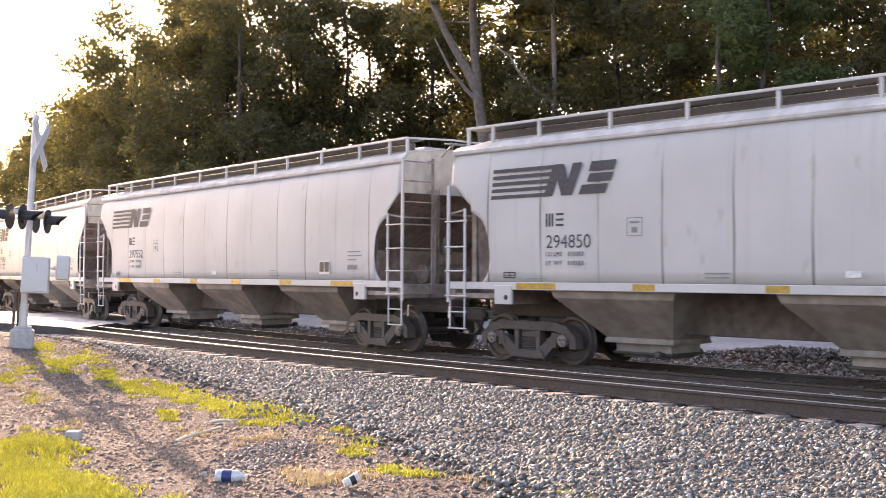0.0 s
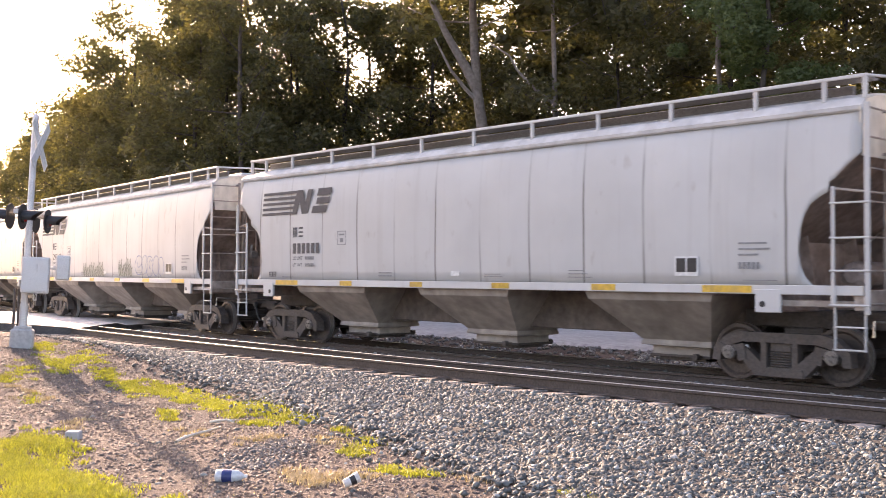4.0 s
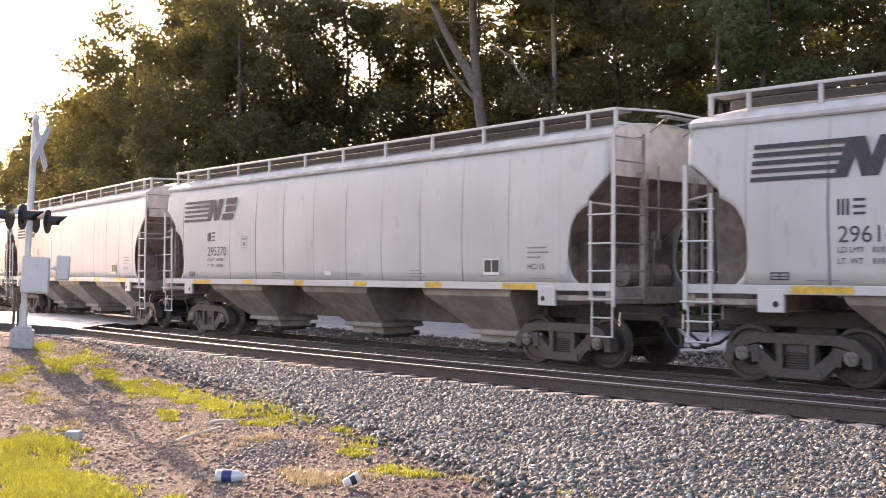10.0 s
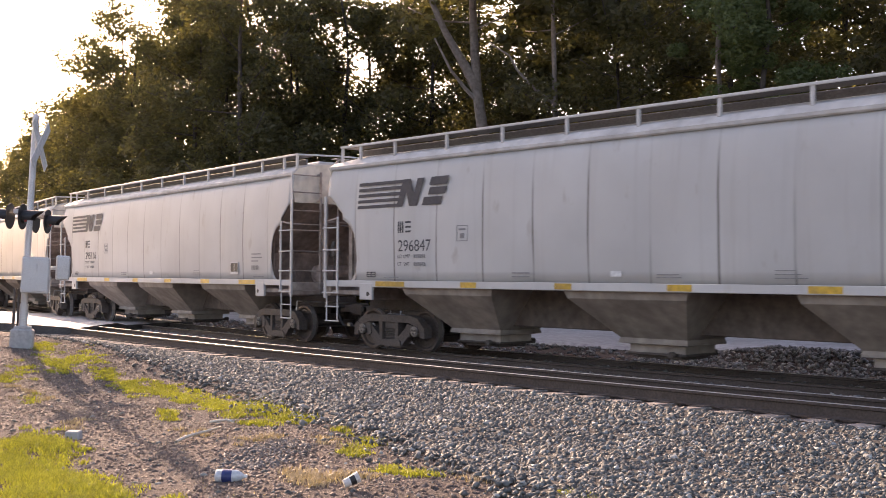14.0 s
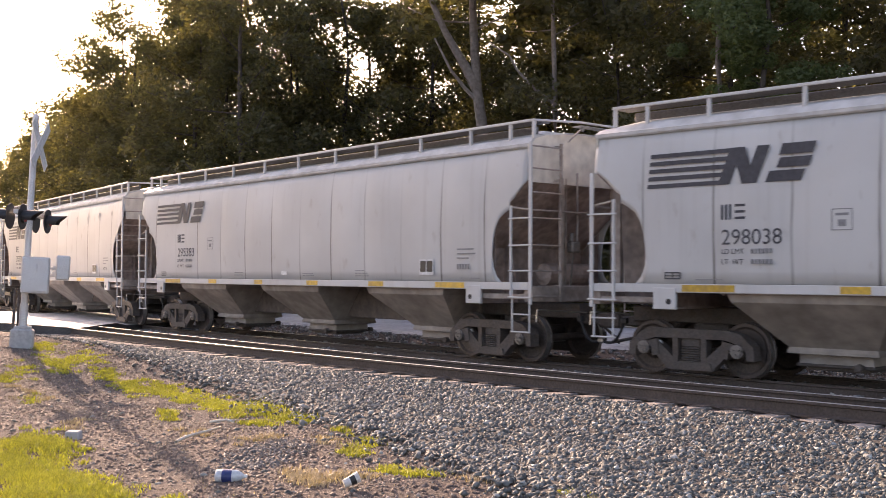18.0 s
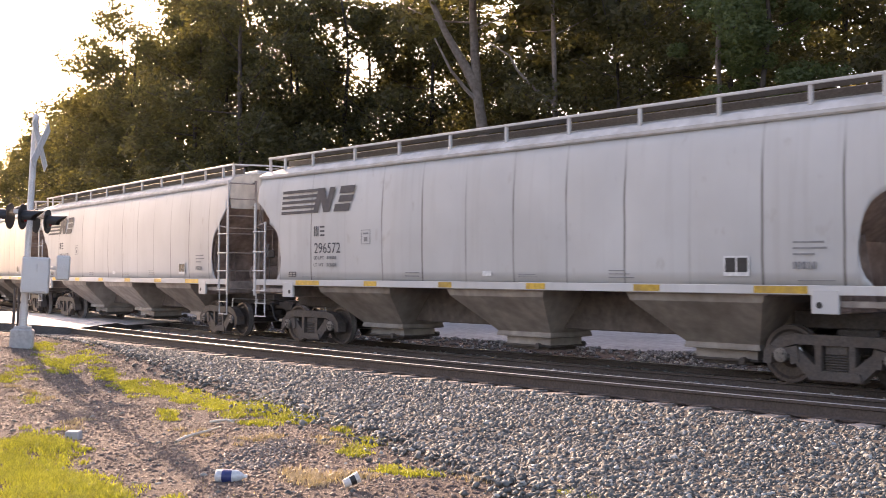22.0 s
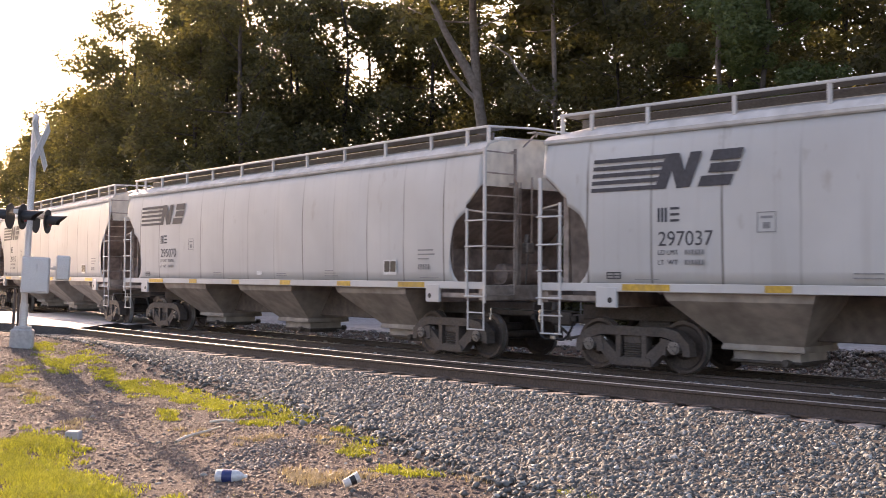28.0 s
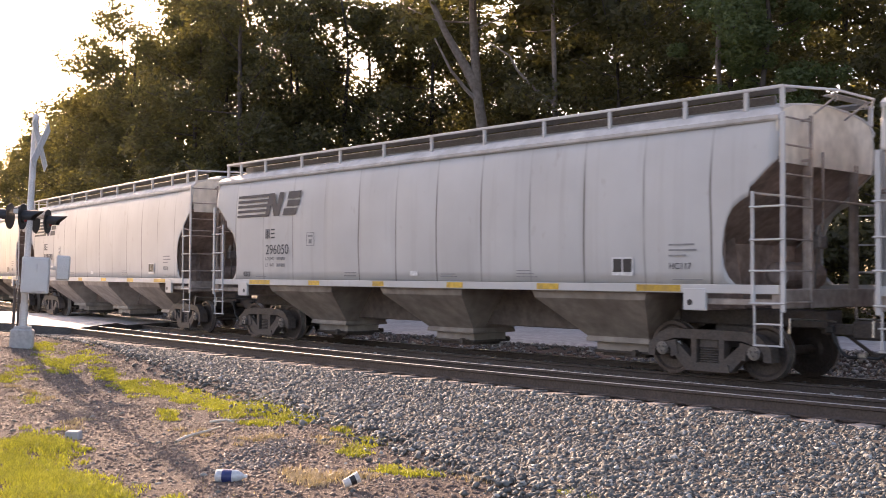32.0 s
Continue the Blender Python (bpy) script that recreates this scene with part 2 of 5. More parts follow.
def ground_z(x, y):
    s, n = across(x, y)
    z = np.interp(n, [-40, 2, 6.5, 8.6, 11.1, 11.6, 14.4, 15.3, 18.6, 19.6, 20.3, 29.5, 34, 60, 400],
                  [-0.1, -0.06, -0.1, -0.16, -0.02, 0.0, -0.02, -0.17, -0.17, -0.3, -0.06, -0.04, 0.25, 0.8, 1.5])
    rise = np.clip((-13.0 - s) / 7.0, 0, 1) * np.clip((11.5 - n) / 2.0, 0, 1) * np.clip((40 - np.abs(n)) / 20, 0, 1)
    x, y = np.asarray(x, float), np.asarray(y, float)
    waves = 0.022 * np.sin(1.7 * x + 0.6 * y) * np.sin(1.3 * y - 0.4 * x + 1) + 0.014 * np.sin(3.1 * x + 2) * np.sin(2.7 * y + 0.5 * x)
    z = z + 0.46 * np.clip((s + 13.5) / 3.5, 0, 1) * np.clip((60 - s) / 20, 0, 1) * np.exp(-((n - 19.85) / 0.5) ** 2)     # low bank of rubble
    return z + 0.34 * rise * rise * (3 - 2 * rise) + waves * np.clip((10.6 - n) / 1.5, 0, 1) * np.clip((40 - np.abs(n)) / 20, 0, 1)


# ---------------------------------------------------------------- mesh helpers


def mesh_from(name, verts, faces, material, smooth=False):
    me = bpy.data.meshes.new(name)
    me.from_pydata([tuple(v) for v in verts], [], faces)
    me.materials.append(material)
    if smooth:
        me.polygons.foreach_set("use_smooth", [True] * len(me.polygons))
    me.update()
    return me


def finish(bm, name, material, smooth=False):
    bmesh.ops.recalc_face_normals(bm, faces=bm.faces[:])
    me = bpy.data.meshes.new(name)
    bm.to_mesh(me)
    bm.free()
    for mm in (material if isinstance(material, (list, tuple)) else [material]):
        me.materials.append(mm)
    if smooth:
        me.polygons.foreach_set("use_smooth", [True] * len(me.polygons))
    return me


def part(name, bm, material, parent, label="", smooth=False, at=None):
    """Links a bmesh (or a mesh) as ONE part under a thing or a part."""
    me = bm if isinstance(bm, bpy.types.Mesh) else finish(bm, name, material, smooth)
    ob = new(name, me)
    ob.parent = parent
    if at is not None:
        ob.matrix_basis = at
    return tagged(ob, label)


def box(bm, x0, x1, y0, y1, z0, z1, bevel=0.0, m=None):
    r = bmesh.ops.create_cube(bm, size=1.0)
    bmesh.ops.transform(bm, matrix=Matrix.Translation(((x0 + x1) / 2, (y0 + y1) / 2, (z0 + z1) / 2)) @ Matrix.Diagonal((abs(x1 - x0), abs(y1 - y0), abs(z1 - z0), 1)), verts=r["verts"])
    vs = r["verts"]
    if bevel:
        es = list({e for v in vs for e in v.link_edges})
        out = bmesh.ops.bevel(bm, geom=es, offset=bevel, segments=1, affect="EDGES", profile=0.5)
        vs = list({v for f in out["faces"] for v in f.verts} | {v for v in vs if v.is_valid})
    if m is not None:
        bmesh.ops.transform(bm, matrix=m, verts=[v for v in vs if v.is_valid])
    return bm


def boxed(*args, **kw):
    return box(bmesh.new(), *args, **kw)


def rod(bm, a, b, r, sides=8, r2=None):
    a, b = Vector(a), Vector(b)
    d = b - a
    c = bmesh.ops.create_cone(bm, cap_ends=True, segments=sides, radius1=r, radius2=r if r2 is None else r2, depth=d.length)
    bmesh.ops.transform(bm, matrix=Matrix.Translation((a + b) / 2) @ d.to_track_quat("Z", "Y").to_matrix().to_4x4(), verts=c["verts"])
    return bm


def plate(bm, outline, y0, y1):
    """A flat outline in x and z, with its thickness along y."""
    lo = [bm.verts.new((x, y0, z)) for x, z in outline]
    hi = [bm.verts.new((x, y1, z)) for x, z in outline]
    bm.faces.new(lo)
    bm.faces.new(hi[::-1])
    k = len(outline)
    for i in range(k):
        bm.faces.new((lo[i], hi[i], hi[(i + 1) % k], lo[(i + 1) % k]))
    return bm


def sweep(outline, stations, closed=True):
    """Verts and faces of an outline (n, z) carried along the line at the stations s."""
    vs, fs, k = [], [], len(outline)
    for s in stations:
        vs += [place(s, n, z) for n, z in outline]
    for i in range(len(stations) - 1):
        for j in range(k if closed else k - 1):
            a, b = i * k + j, i * k + (j + 1) % k
            fs.append((a, b, b + k, a + k))
    return vs, fs


def stations(lo, hi, near=1.5):
    out, s = [], lo
    while s < hi:
        out.append(s)
        s += near if ARC[0] - 2 < s < ARC[1] + 2 else 25.0
    return out + [hi]


BED_DUST = surface("dark_ballast_dust", (0.03, 0.026, 0.024), (0.075, 0.066, 0.06), 0.95, 3, 40, 0, 0.8)
SHADOW_GRIT = stone_mat("dark_shadow_grit", ((0.0, (0.02, 0.02, 0.02)), (0.7, (0.05, 0.048, 0.045)), (1.0, (0.16, 0.15, 0.14))))
CLOD = stone_mat("soil_clod", ((0.0, (0.04, 0.028, 0.024)), (0.6, (0.1, 0.072, 0.06)), (0.93, (0.2, 0.155, 0.13)), (1.0, (0.4, 0.34, 0.3))), (0.04, 0.028, 0.023), (0.36, 0.27, 0.21))

# ---------------------------------------------------------------- ground, lane and road


def axis(fine_lo, fine_hi, step, far):
    a = list(np.arange(fine_lo, fine_hi + 1e-6, step))
    lo, hi, g = fine_lo, fine_hi, step
    while lo > -far or hi < far:
        g *= 1.35
        lo, hi = lo - g, hi + g
        a = [lo] + a + [hi]
    return np.array(a)


def soil():
    """Dark trodden soil with grit, clods and paler dust."""
    m, nt, b = node_mat("gravelly_soil")
    base = ramp(nt, noise_tex(nt, 0.7, 6), ((0.3, (0.05, 0.033, 0.027)), (0.55, (0.1, 0.068, 0.055)), (0.75, (0.17, 0.122, 0.098))))
    g, c = noise_tex(nt, 55, 8), noise_tex(nt, 14, 6)
    col = mix(nt, 0.5, base, ramp(nt, g, ((0.36, (0.03, 0.024, 0.021)), (0.6, (0.17, 0.13, 0.112)), (0.72, (0.42, 0.36, 0.32)))))
    col = mix(nt, ramp(nt, c, ((0.5, (0, 0, 0)), (0.66, (0.55,) * 3))), col, (0.055, 0.042, 0.036))
    nt.links.new(col, b.inputs["Base Color"])
    b.inputs["Roughness"].default_value = 0.95
    bump(nt, b, mix(nt, 0.5, g, c), 1.0, 0.06)
    return m


SOIL = soil()
gx, gy = axis(-34, 8, 0.3, 1800), axis(1.5, 34, 0.3, 1800)
mx, my = np.meshgrid(gx, gy)
mz = ground_z(mx, my)
w = len(gx)
faces = [(r * w + c, r * w + c + 1, (r + 1) * w + c + 1, (r + 1) * w + c) for r in range(len(gy) - 1) for c in range(w - 1)]
ground = new("ground", mesh_from("ground", np.c_[mx.ravel(), my.ravel(), mz.ravel()], faces, SOIL, True))
tagged(ground, "brown gravelly soil beside the railway", "ground", kind="structure")

# pale service lane behind the line
vs, fs = sweep([(20.6, -0.05), (20.75, 0.03), (28.9, 0.05), (29.1, -0.03)], stations(-41, 60), False)
lane = new("service_lane", mesh_from("service_lane", vs, fs, SLAB))
tagged(lane, "pale grey service lane running behind the tracks", "road", kind="structure")

# road crossing
vs, fs = [], []
steps = [(6.0, -47, -33), (9.0, -43, -30.5), (11.0, -40.5, -27.4), (12.2, -41, -26.6), (14.8, -43, -30.5), (15.3, -43, -31.0), (18.4, -45, -33.5), (18.9, -45, -34.0)]
zs = [0.42, 0.4, 0.31, 0.2, 0.13, 0.03, 0.0, -0.08]
for (n, a, b), z in zip(steps, zs):
    for k in range(9):
        vs.append(place(a + (b - a) * k / 8, n, z))
for r in range(len(steps) - 1):
    fs += [(r * 9 + k, r * 9 + k + 1, r * 9 + k + 10, r * 9 + k + 9) for k in range(8)]
me = mesh_from("road", vs, fs, ROAD)
bm = bmesh.new()
bm.from_mesh(me)
r = bmesh.ops.extrude_face_region(bm, geom=bm.faces[:])
bmesh.ops.translate(bm, vec=(0, 0, -0.35), verts=[v for v in r["geom"] if isinstance(v, bmesh.types.BMVert)])
road_me = finish(bm, "road", [ROAD, ROAD_SIDE_SHADE])
# The slab's upright faces are coloured dark to paint in their shade.
for f in road_me.polygons:
    f.material_index = 1 if abs(f.normal.z) < 0.5 else 0
tagged(new("road", road_me), "sun-bleached pale road crossing the railway", "road", kind="structure")

# ---------------------------------------------------------------- tracks
GAUGE = 1.435


def rail_outline(n, z):
    """Half and half of a flat-bottomed rail with its head top at z."""
    half = [(0.070, -0.18), (0.070, -0.168), (0.012, -0.15), (0.010, -0.05), (0.036, -0.038), (0.036, -0.004)]
    return [(n - a, z + b) for a, b in half] + [(n + a, z + b) for a, b in half[::-1]]


def track(name, label, n_near, z_near, z_far, tie_lo, tie_hi, tie_step):
    bed = tagged(new(name), label, "railway track", kind="structure")
    for n, z in ((n_near, z_near), (n_near + GAUGE, z_far)):
        st = stations(-420, 420)
        vs, fs = sweep(rail_outline(n, z), st)
        rail = part("rail", mesh_from("rail", vs, fs, RAIL_SIDE), None, bed, "rusty steel rail")
        vs, fs = sweep([(n - 0.033, z - 0.003), (n - 0.028, z + 0.001), (n + 0.028, z + 0.001), (n + 0.033, z - 0.003)], st, False)
        part("rail_head", mesh_from("rail_head", vs, fs, RAIL_TOP), None, rail, "polished running surface of the rail")
    meshes = []
    rng = random.Random(4)
    for k in range(6):
        bm = boxed(-0.115, 0.115, -1.3, 1.3, -0.18, 0.0, bevel=0.012)
        for v in bm.verts:
            v.co += Vector((rng.uniform(-0.012, 0.012), rng.uniform(-0.03, 0.03), rng.uniform(-0.006, 0.006)))
        meshes.append(finish(bm, "tie", TIE_WOOD))
    pad = finish(boxed(-0.09, 0.09, -0.18, 0.18, 0.0, 0.016, bevel=0.004), "tie_plate", RAIL_SIDE)
    tilt = math.atan2(z_far - z_near, GAUGE)
    s, k = tie_lo, 0
    mid = n_near + GAUGE / 2
    while s < tie_hi:
        zc = (z_near + z_far) / 2 - 0.186
        m = Matrix.Translation(place(s, mid + rng.uniform(-0.04, 0.04), zc)) @ Matrix.Rotation(heading(s) + rng.uniform(-0.012, 0.012), 4, "Z") @ Matrix.Rotation(tilt, 4, "X")
        tie = part("tie", meshes[k % 6], None, bed, at=m)
        for side in (-1, 1):
            part("tie_plate", pad, None, tie, at=Matrix.Translation((0, side * GAUGE / 2, 0.001)))
        s += tie_step * rng.uniform(0.95, 1.05)
        k += 1
    return bed


track("track_near", "empty railway track with rusty rails on timber ties", 12.09, 0.205, 0.14, -46, 9, 0.53)
track("track_far", "railway track under the passing freight train", 16.07, 0.0, 0.0, -48, 9, 0.55)

# ---------------------------------------------------------------- loose stone and grass (too many to count)


def stone_field(name, label, spots, sizes, material, seed, tiny=False):
    """One mesh of angular stones at the spots (x, y, z)."""
    rng = np.random.default_rng(seed)
    ico = bmesh.new()
    bmesh.ops.create_icosphere(ico, subdivisions=1, radius=1.0)
    ico.verts.index_update()
    bv = np.array([v.co[:] for v in ico.verts])
    bf = np.array([[v.index for v in f.verts] for f in ico.faces])
    ico.free()
    if tiny:
        bv = np.array([(1, 0, 0), (-1, 0, 0), (0, 1, 0), (0, -1, 0), (0, 0, 1), (0, 0, -1)], float)
        bf = np.array([(a, b, c) if (a == 0) == ((b == 2) == (c == 4)) else (b, a, c) for a in (0, 1) for b in (2, 3) for c in (4, 5)])
    n = len(spots)
    jit = 1 + rng.uniform(-0.46, 0.38, (n, len(bv), 1))
    ang = rng.uniform(0, 6.283, n)
    scale = sizes[:, None, None] * np.stack([rng.uniform(0.7, 1.25, n), rng.uniform(0.7, 1.25, n), rng.uniform(0.5, 0.95, n)], 1)[:, None, :]
    v = bv[None] * jit * scale
    # a random tumble about x, then z
    t = rng.uniform(-0.7, 0.7, n)
    ct, st, ca, sa = np.cos(t)[:, None], np.sin(t)[:, None], np.cos(ang)[:, None], np.sin(ang)[:, None]
    y, z = v[:, :, 1] * ct - v[:, :, 2] * st, v[:, :, 1] * st + v[:, :, 2] * ct
    x, y = v[:, :, 0] * ca - y * sa, v[:, :, 0] * sa + y * ca
    v = np.stack([x, y, z], 2) + spots[:, None, :]
    f = bf[None] + (np.arange(n) * len(bv))[:, None, None]
    me = bpy.data.meshes.new(name)
    me.vertices.add(n * len(bv))
    me.vertices.foreach_set("co", v.reshape(-1))
    nf = n * len(bf)
    me.loops.add(nf * 3)
    me.loops.foreach_set("vertex_index", f.reshape(-1).astype(np.int32))
    me.polygons.add(nf)
    me.polygons.foreach_set("loop_start", np.arange(0, nf * 3, 3, dtype=np.int32))
    me.update(calc_edges=True)
    me.materials.append(material)
    return tagged(new(name, me), label, "gravel", kind="stuff")


def scatter(count, s_lo, s_hi, n_lo, n_hi, seed, keep=None):
    rng = np.random.default_rng(seed)
    s, n = rng.uniform(s_lo, s_hi, count), rng.uniform(n_lo, n_hi, count)
    if keep is not None:
        ok = keep(s, n, rng)
        s, n = s[ok], n[ok]
    p = np.array([place(a, b)[:] for a, b in zip(s, n)])
    p[:, 2] = ground_z(p[:, 0], p[:, 1])
    return p, rng


def ballast_edge(s):
    """Offset at which the grey ballast gives way to soil, along the line."""
    return np.interp(s, [-30, -20, -12.5, -9, -6, -4.8, -3, 2], [11.0, 10.4, 9.2, 8.3, 7.1, 6.45, 5.5, 4.4])


def in_ballast(s, n, rng):
    return n > ballast_edge(s) + 0.35 * rng.standard_normal(len(s))


edge_s = [-30 + 0.25 * k for k in range(144)]
vs, fs = [], []
for a in edge_s:
    e = float(ballast_edge(a)) + 0.12 * math.sin(a * 2.1) + 0.1 * math.sin(a * 5.3)
    for j in range(25):
        n = e + (11.62 - e) * j / 24
        q = place(a, n)
        vs.append((q.x, q.y, float(ground_z(q.x, q.y)) + (0.028 if j else -0.01)))
for k in range(len(edge_s) - 1):
    fs += [(k * 25 + j, k * 25 + j + 1, k * 25 + j + 26, k * 25 + j + 25) for j in range(24)]
tagged(new("ballast_bed", mesh_from("ballast_bed", vs, fs, BED_DUST)), "dark dusty bed under the crushed stone", "ground", kind="structure")
p, rng = scatter(98000, -27, 3.0, 4.4, 11.55, 1, in_ballast)
stone_field("ballast", "grey crushed stone ballast along the near track", p + [0, 0, 0.026], 0.022 + 0.03 * rng.uniform(0, 1, len(p)) ** 1.5, STONE, 2, True)
p, rng = scatter(9000, -30, 6.0, 11.4, 15.6, 3)
stone_field("ballast", "grimy ballast between the rails", p + [0, 0, -0.015], rng.uniform(0.025, 0.045, len(p)), DIRT_STONE, 4)
p, rng = scatter(12000, -46, 12.0, 15.6, 20.6, 5)
stone_field("ballast", "pale rubble ballast behind the train, lightened for haze", p + [0, 0, 0.01], rng.uniform(0.03, 0.075, len(p)), HAZY_RUBBLE, 6)
p, rng = scatter(9000, -13.5, 9.0, 18.9, 20.7, 35)
stone_field("rubble", "low bank of grey rubble beside the service lane", p + [0, 0, 0.01], rng.uniform(0.03, 0.07, len(p)), HAZY_RUBBLE, 36, True)
p, rng = scatter(60000, -22, 1.0, 3.4, 10.2, 7, lambda s, n, r: n < ballast_edge(s) + 0.6)
stone_field("pebbles", "scattered dirty pebbles on bare soil", p, 0.006 + 0.024 * rng.uniform(0, 1, len(p)) ** 2.2, DIRT_STONE, 8, True)
p, rng = scatter(26000, -24, 1.0, 3.4, 10.6, 17, lambda s, n, r: n < ballast_edge(s) + 0.8)
stone_field("soil_clods", "rough dark soil clods", p - [0, 0, 0.004], 0.012 + 0.022 * rng.uniform(0, 1, len(p)) ** 2, CLOD, 18, True)
p, rng = scatter(1200, -20, 1.0, 3.4, 9.5, 27, lambda s, n, r: n < ballast_edge(s) + 0.5)
stone_field("stray_stones", "stray grey stones on the soil", p, 0.014 + 0.024 * rng.uniform(0, 1, len(p)) ** 2, STONE, 28)


# Patch of dark grit that stands in for the crossbuck's cast shadow.
p, rng = scatter(5200, -9.6, -7.2, 5.0, 7.4, 47, lambda s, n, r: ((s + 8.0 + 0.55 * (n - 6.2)) / 0.42) ** 2 + ((n - 6.2) / 0.75) ** 2 < r.uniform(0.3, 1.4, len(s)))
stone_field("shadow_grit", "dark grit standing in for the crossbuck's shadow on the soil", p + [0, 0, 0.004], 0.012 + 0.02 * rng.uniform(0, 1, len(p)) ** 2, SHADOW_GRIT, 48, True)


def blades(name, label, centres, tall, material, seed):
    """Grass: bent blades, two triangles each, at the centres."""
    rng = np.random.default_rng(seed)
    n = len(centres)
    a = rng.uniform(0, 6.283, n)
    hgt = tall * rng.uniform(0.5, 1.25, n)
    wid = rng.uniform(0.003, 0.0075, n)
    lean = hgt * rng.uniform(0.3, 1.5, n)
    ux, uy, px, py = np.cos(a), np.sin(a), -np.sin(a), np.cos(a)
    b0 = centres + np.stack([px * wid, py * wid, -0.01 + 0 * a], 1)
    b1 = centres - np.stack([px * wid, py * wid, 0.01 + 0 * a], 1)
    m0 = centres + np.stack([ux * lean * 0.4 + px * wid * 0.8, uy * lean * 0.4 + py * wid * 0.8, hgt * 0.6], 1)
    m1 = centres + np.stack([ux * lean * 0.4 - px * wid * 0.8, uy * lean * 0.4 - py * wid * 0.8, hgt * 0.6], 1)
    tip = centres + np.stack([ux * lean, uy * lean, hgt], 1)
    v = np.stack([b0, b1, m1, m0, tip], 1).reshape(-1, 3)
    k = np.arange(n) * 5
    me = bpy.data.meshes.new(name)
    me.vertices.add(len(v))
    me.vertices.foreach_set("co", v.reshape(-1))
    loops = np.stack([k, k + 1, k + 2, k + 3, k + 3, k + 2, k + 4], 1).reshape(-1)
    me.loops.add(len(loops))
    me.loops.foreach_set("vertex_index", loops.astype(np.int32))
    me.polygons.add(2 * n)
    me.polygons.foreach_set("loop_start", np.stack([np.arange(n) * 7, np.arange(n) * 7 + 4], 1).reshape(-1).astype(np.int32))
    me.update(calc_edges=True)
    me.materials.append(material)
    return tagged(new(name, me), label, "grass", kind="stuff")


def tufts(spots, seed):
    """Blade feet for elliptic patches (x, y, half length, half width, turn, blades), thinning to the rim."""
    rng, out = np.random.default_rng(seed), []
    for x, y, la, lb, turn, count in spots:
        k = max(6, count // 22)
        c = rng.standard_normal((k, 2)) * [la * 0.42, lb * 0.42]
        q = np.repeat(c, 36, 0) + rng.standard_normal((k * 36, 2)) * 0.05
        t = radians(turn)
        out.append(np.stack([x + q[:, 0] * math.cos(t) - q[:, 1] * math.sin(t), y + q[:, 0] * math.sin(t) + q[:, 1] * math.cos(t)], 1))
    p = np.concatenate(out)
    return np.c_[p, ground_z(p[:, 0], p[:, 1])]


GREEN = [(-20.28, 9.88, 1.89, 0.33, 154, 900), (-17.72, 8.95, 1.61, 0.34, 153, 1300), (-18.22, 9.7, 1.28, 0.33, 152, 800), (-16.38, 9.08, 1.05, 0.28, 151, 900), (-14.91, 8.75, 1.22, 0.31, 150, 1300), (-14.41, 8.95, 1.11, 0.28, 148, 1300), (-13.55, 8.9, 0.93, 0.29, 147, 1200), (-12.35, 8.57, 1.03, 0.31, 145, 1500), (-11.68, 8.6, 1.11, 0.34, 144, 1700), (-10.93, 8.5, 0.81, 0.29, 142, 1200), (-10.44, 8.52, 0.52, 0.2, 141, 600), (-10.4, 7.78, 0.32, 0.2, 143, 500), (-11.61, 7.3, 0.65, 0.11, 148, 420), (-17.21, 8.04, 1.04, 0.28, 155, 350), (-16.31, 7.4, 1.16, 0.19, 156, 300), (-14.18, 6.75, 0.61, 0.11, 155, 150), (-10.58, 4.96, 0.85, 0.32, 155, 1700), (-10.02, 5.02, 0.87, 0.28, 154, 1500), (-9.39, 4.3, 1.01, 0.25, 156, 1900), (-8.82, 4.29, 0.85, 0.29, 154, 1900), (-8.26, 4.31, 0.66, 0.28, 153, 1500), (-7.68, 4.3, 0.38, 0.2, 151, 900), (-8.07, 3.79, 0.48, 0.26, 155, 1600), (-7.66, 3.96, 0.27, 0.26, 153, 1000), (-8.37, 7.77, 0.38, 0.12, 137, 260), (-7.94, 7.13, 0.44, 0.12, 138, 380), (-9.07, 7.98, 0.28, 0.12, 139, 160), (-6.94, 6.69, 0.24, 0.11, 136, 260), (-6.65, 6.66, 0.23, 0.14, 135, 240), (-6.44, 6.69, 0.16, 0.1, 134, 140), (-7.15, 4.53, 0.11, 0.06, 148, 80), (-5.15, 6.93, 0.16, 0.06, 127, 60), (-4.92, 6.93, 0.11, 0.05, 125, 40)]
blades("grass", "patches of bright sunlit yellow-green grass", tufts(GREEN, 11), 0.042, GRASS, 12)
DRY = [(-11.3, 5.89, 0.75, 0.12, 153, 154), (-6.93, 5.82, 0.46, 0.34, 140, 489), (-6.92, 6.19, 0.41, 0.24, 138, 280), (-8.52, 7.34, 0.51, 0.21, 139, 182), (-7.33, 5.9, 0.31, 0.18, 141, 168), (-9.28, 6.84, 0.42, 0.21, 144, 105), (-6.09, 7.04, 0.27, 0.14, 131, 154), (-15.35, 7.01, 2.27, 0.24, 156, 182), (-14.42, 6.91, 1.18, 0.28, 154, 140), (-9.28, 7.14, 0.32, 0.21, 143, 70), (-4.82, 6.94, 0.13, 0.07, 125, 62), (-10.02, 6.69, 0.44, 0.22, 146, 62)]
blades("dry_grass", "tufts of bleached dry grass on the soil", tufts(DRY, 13), 0.04, DRY_GRASS, 14)

rng = np.random.default_rng(61)
p, _ = scatter(5200, -21, -4.0, 3.6, 9.4, 62, lambda s, n, r: (n < ballast_edge(s) - 0.3) & (np.sin(1.3 * s + 2.1 * n) + np.sin(2.9 * n - 0.8 * s) + r.standard_normal(len(s)) > 0.3))
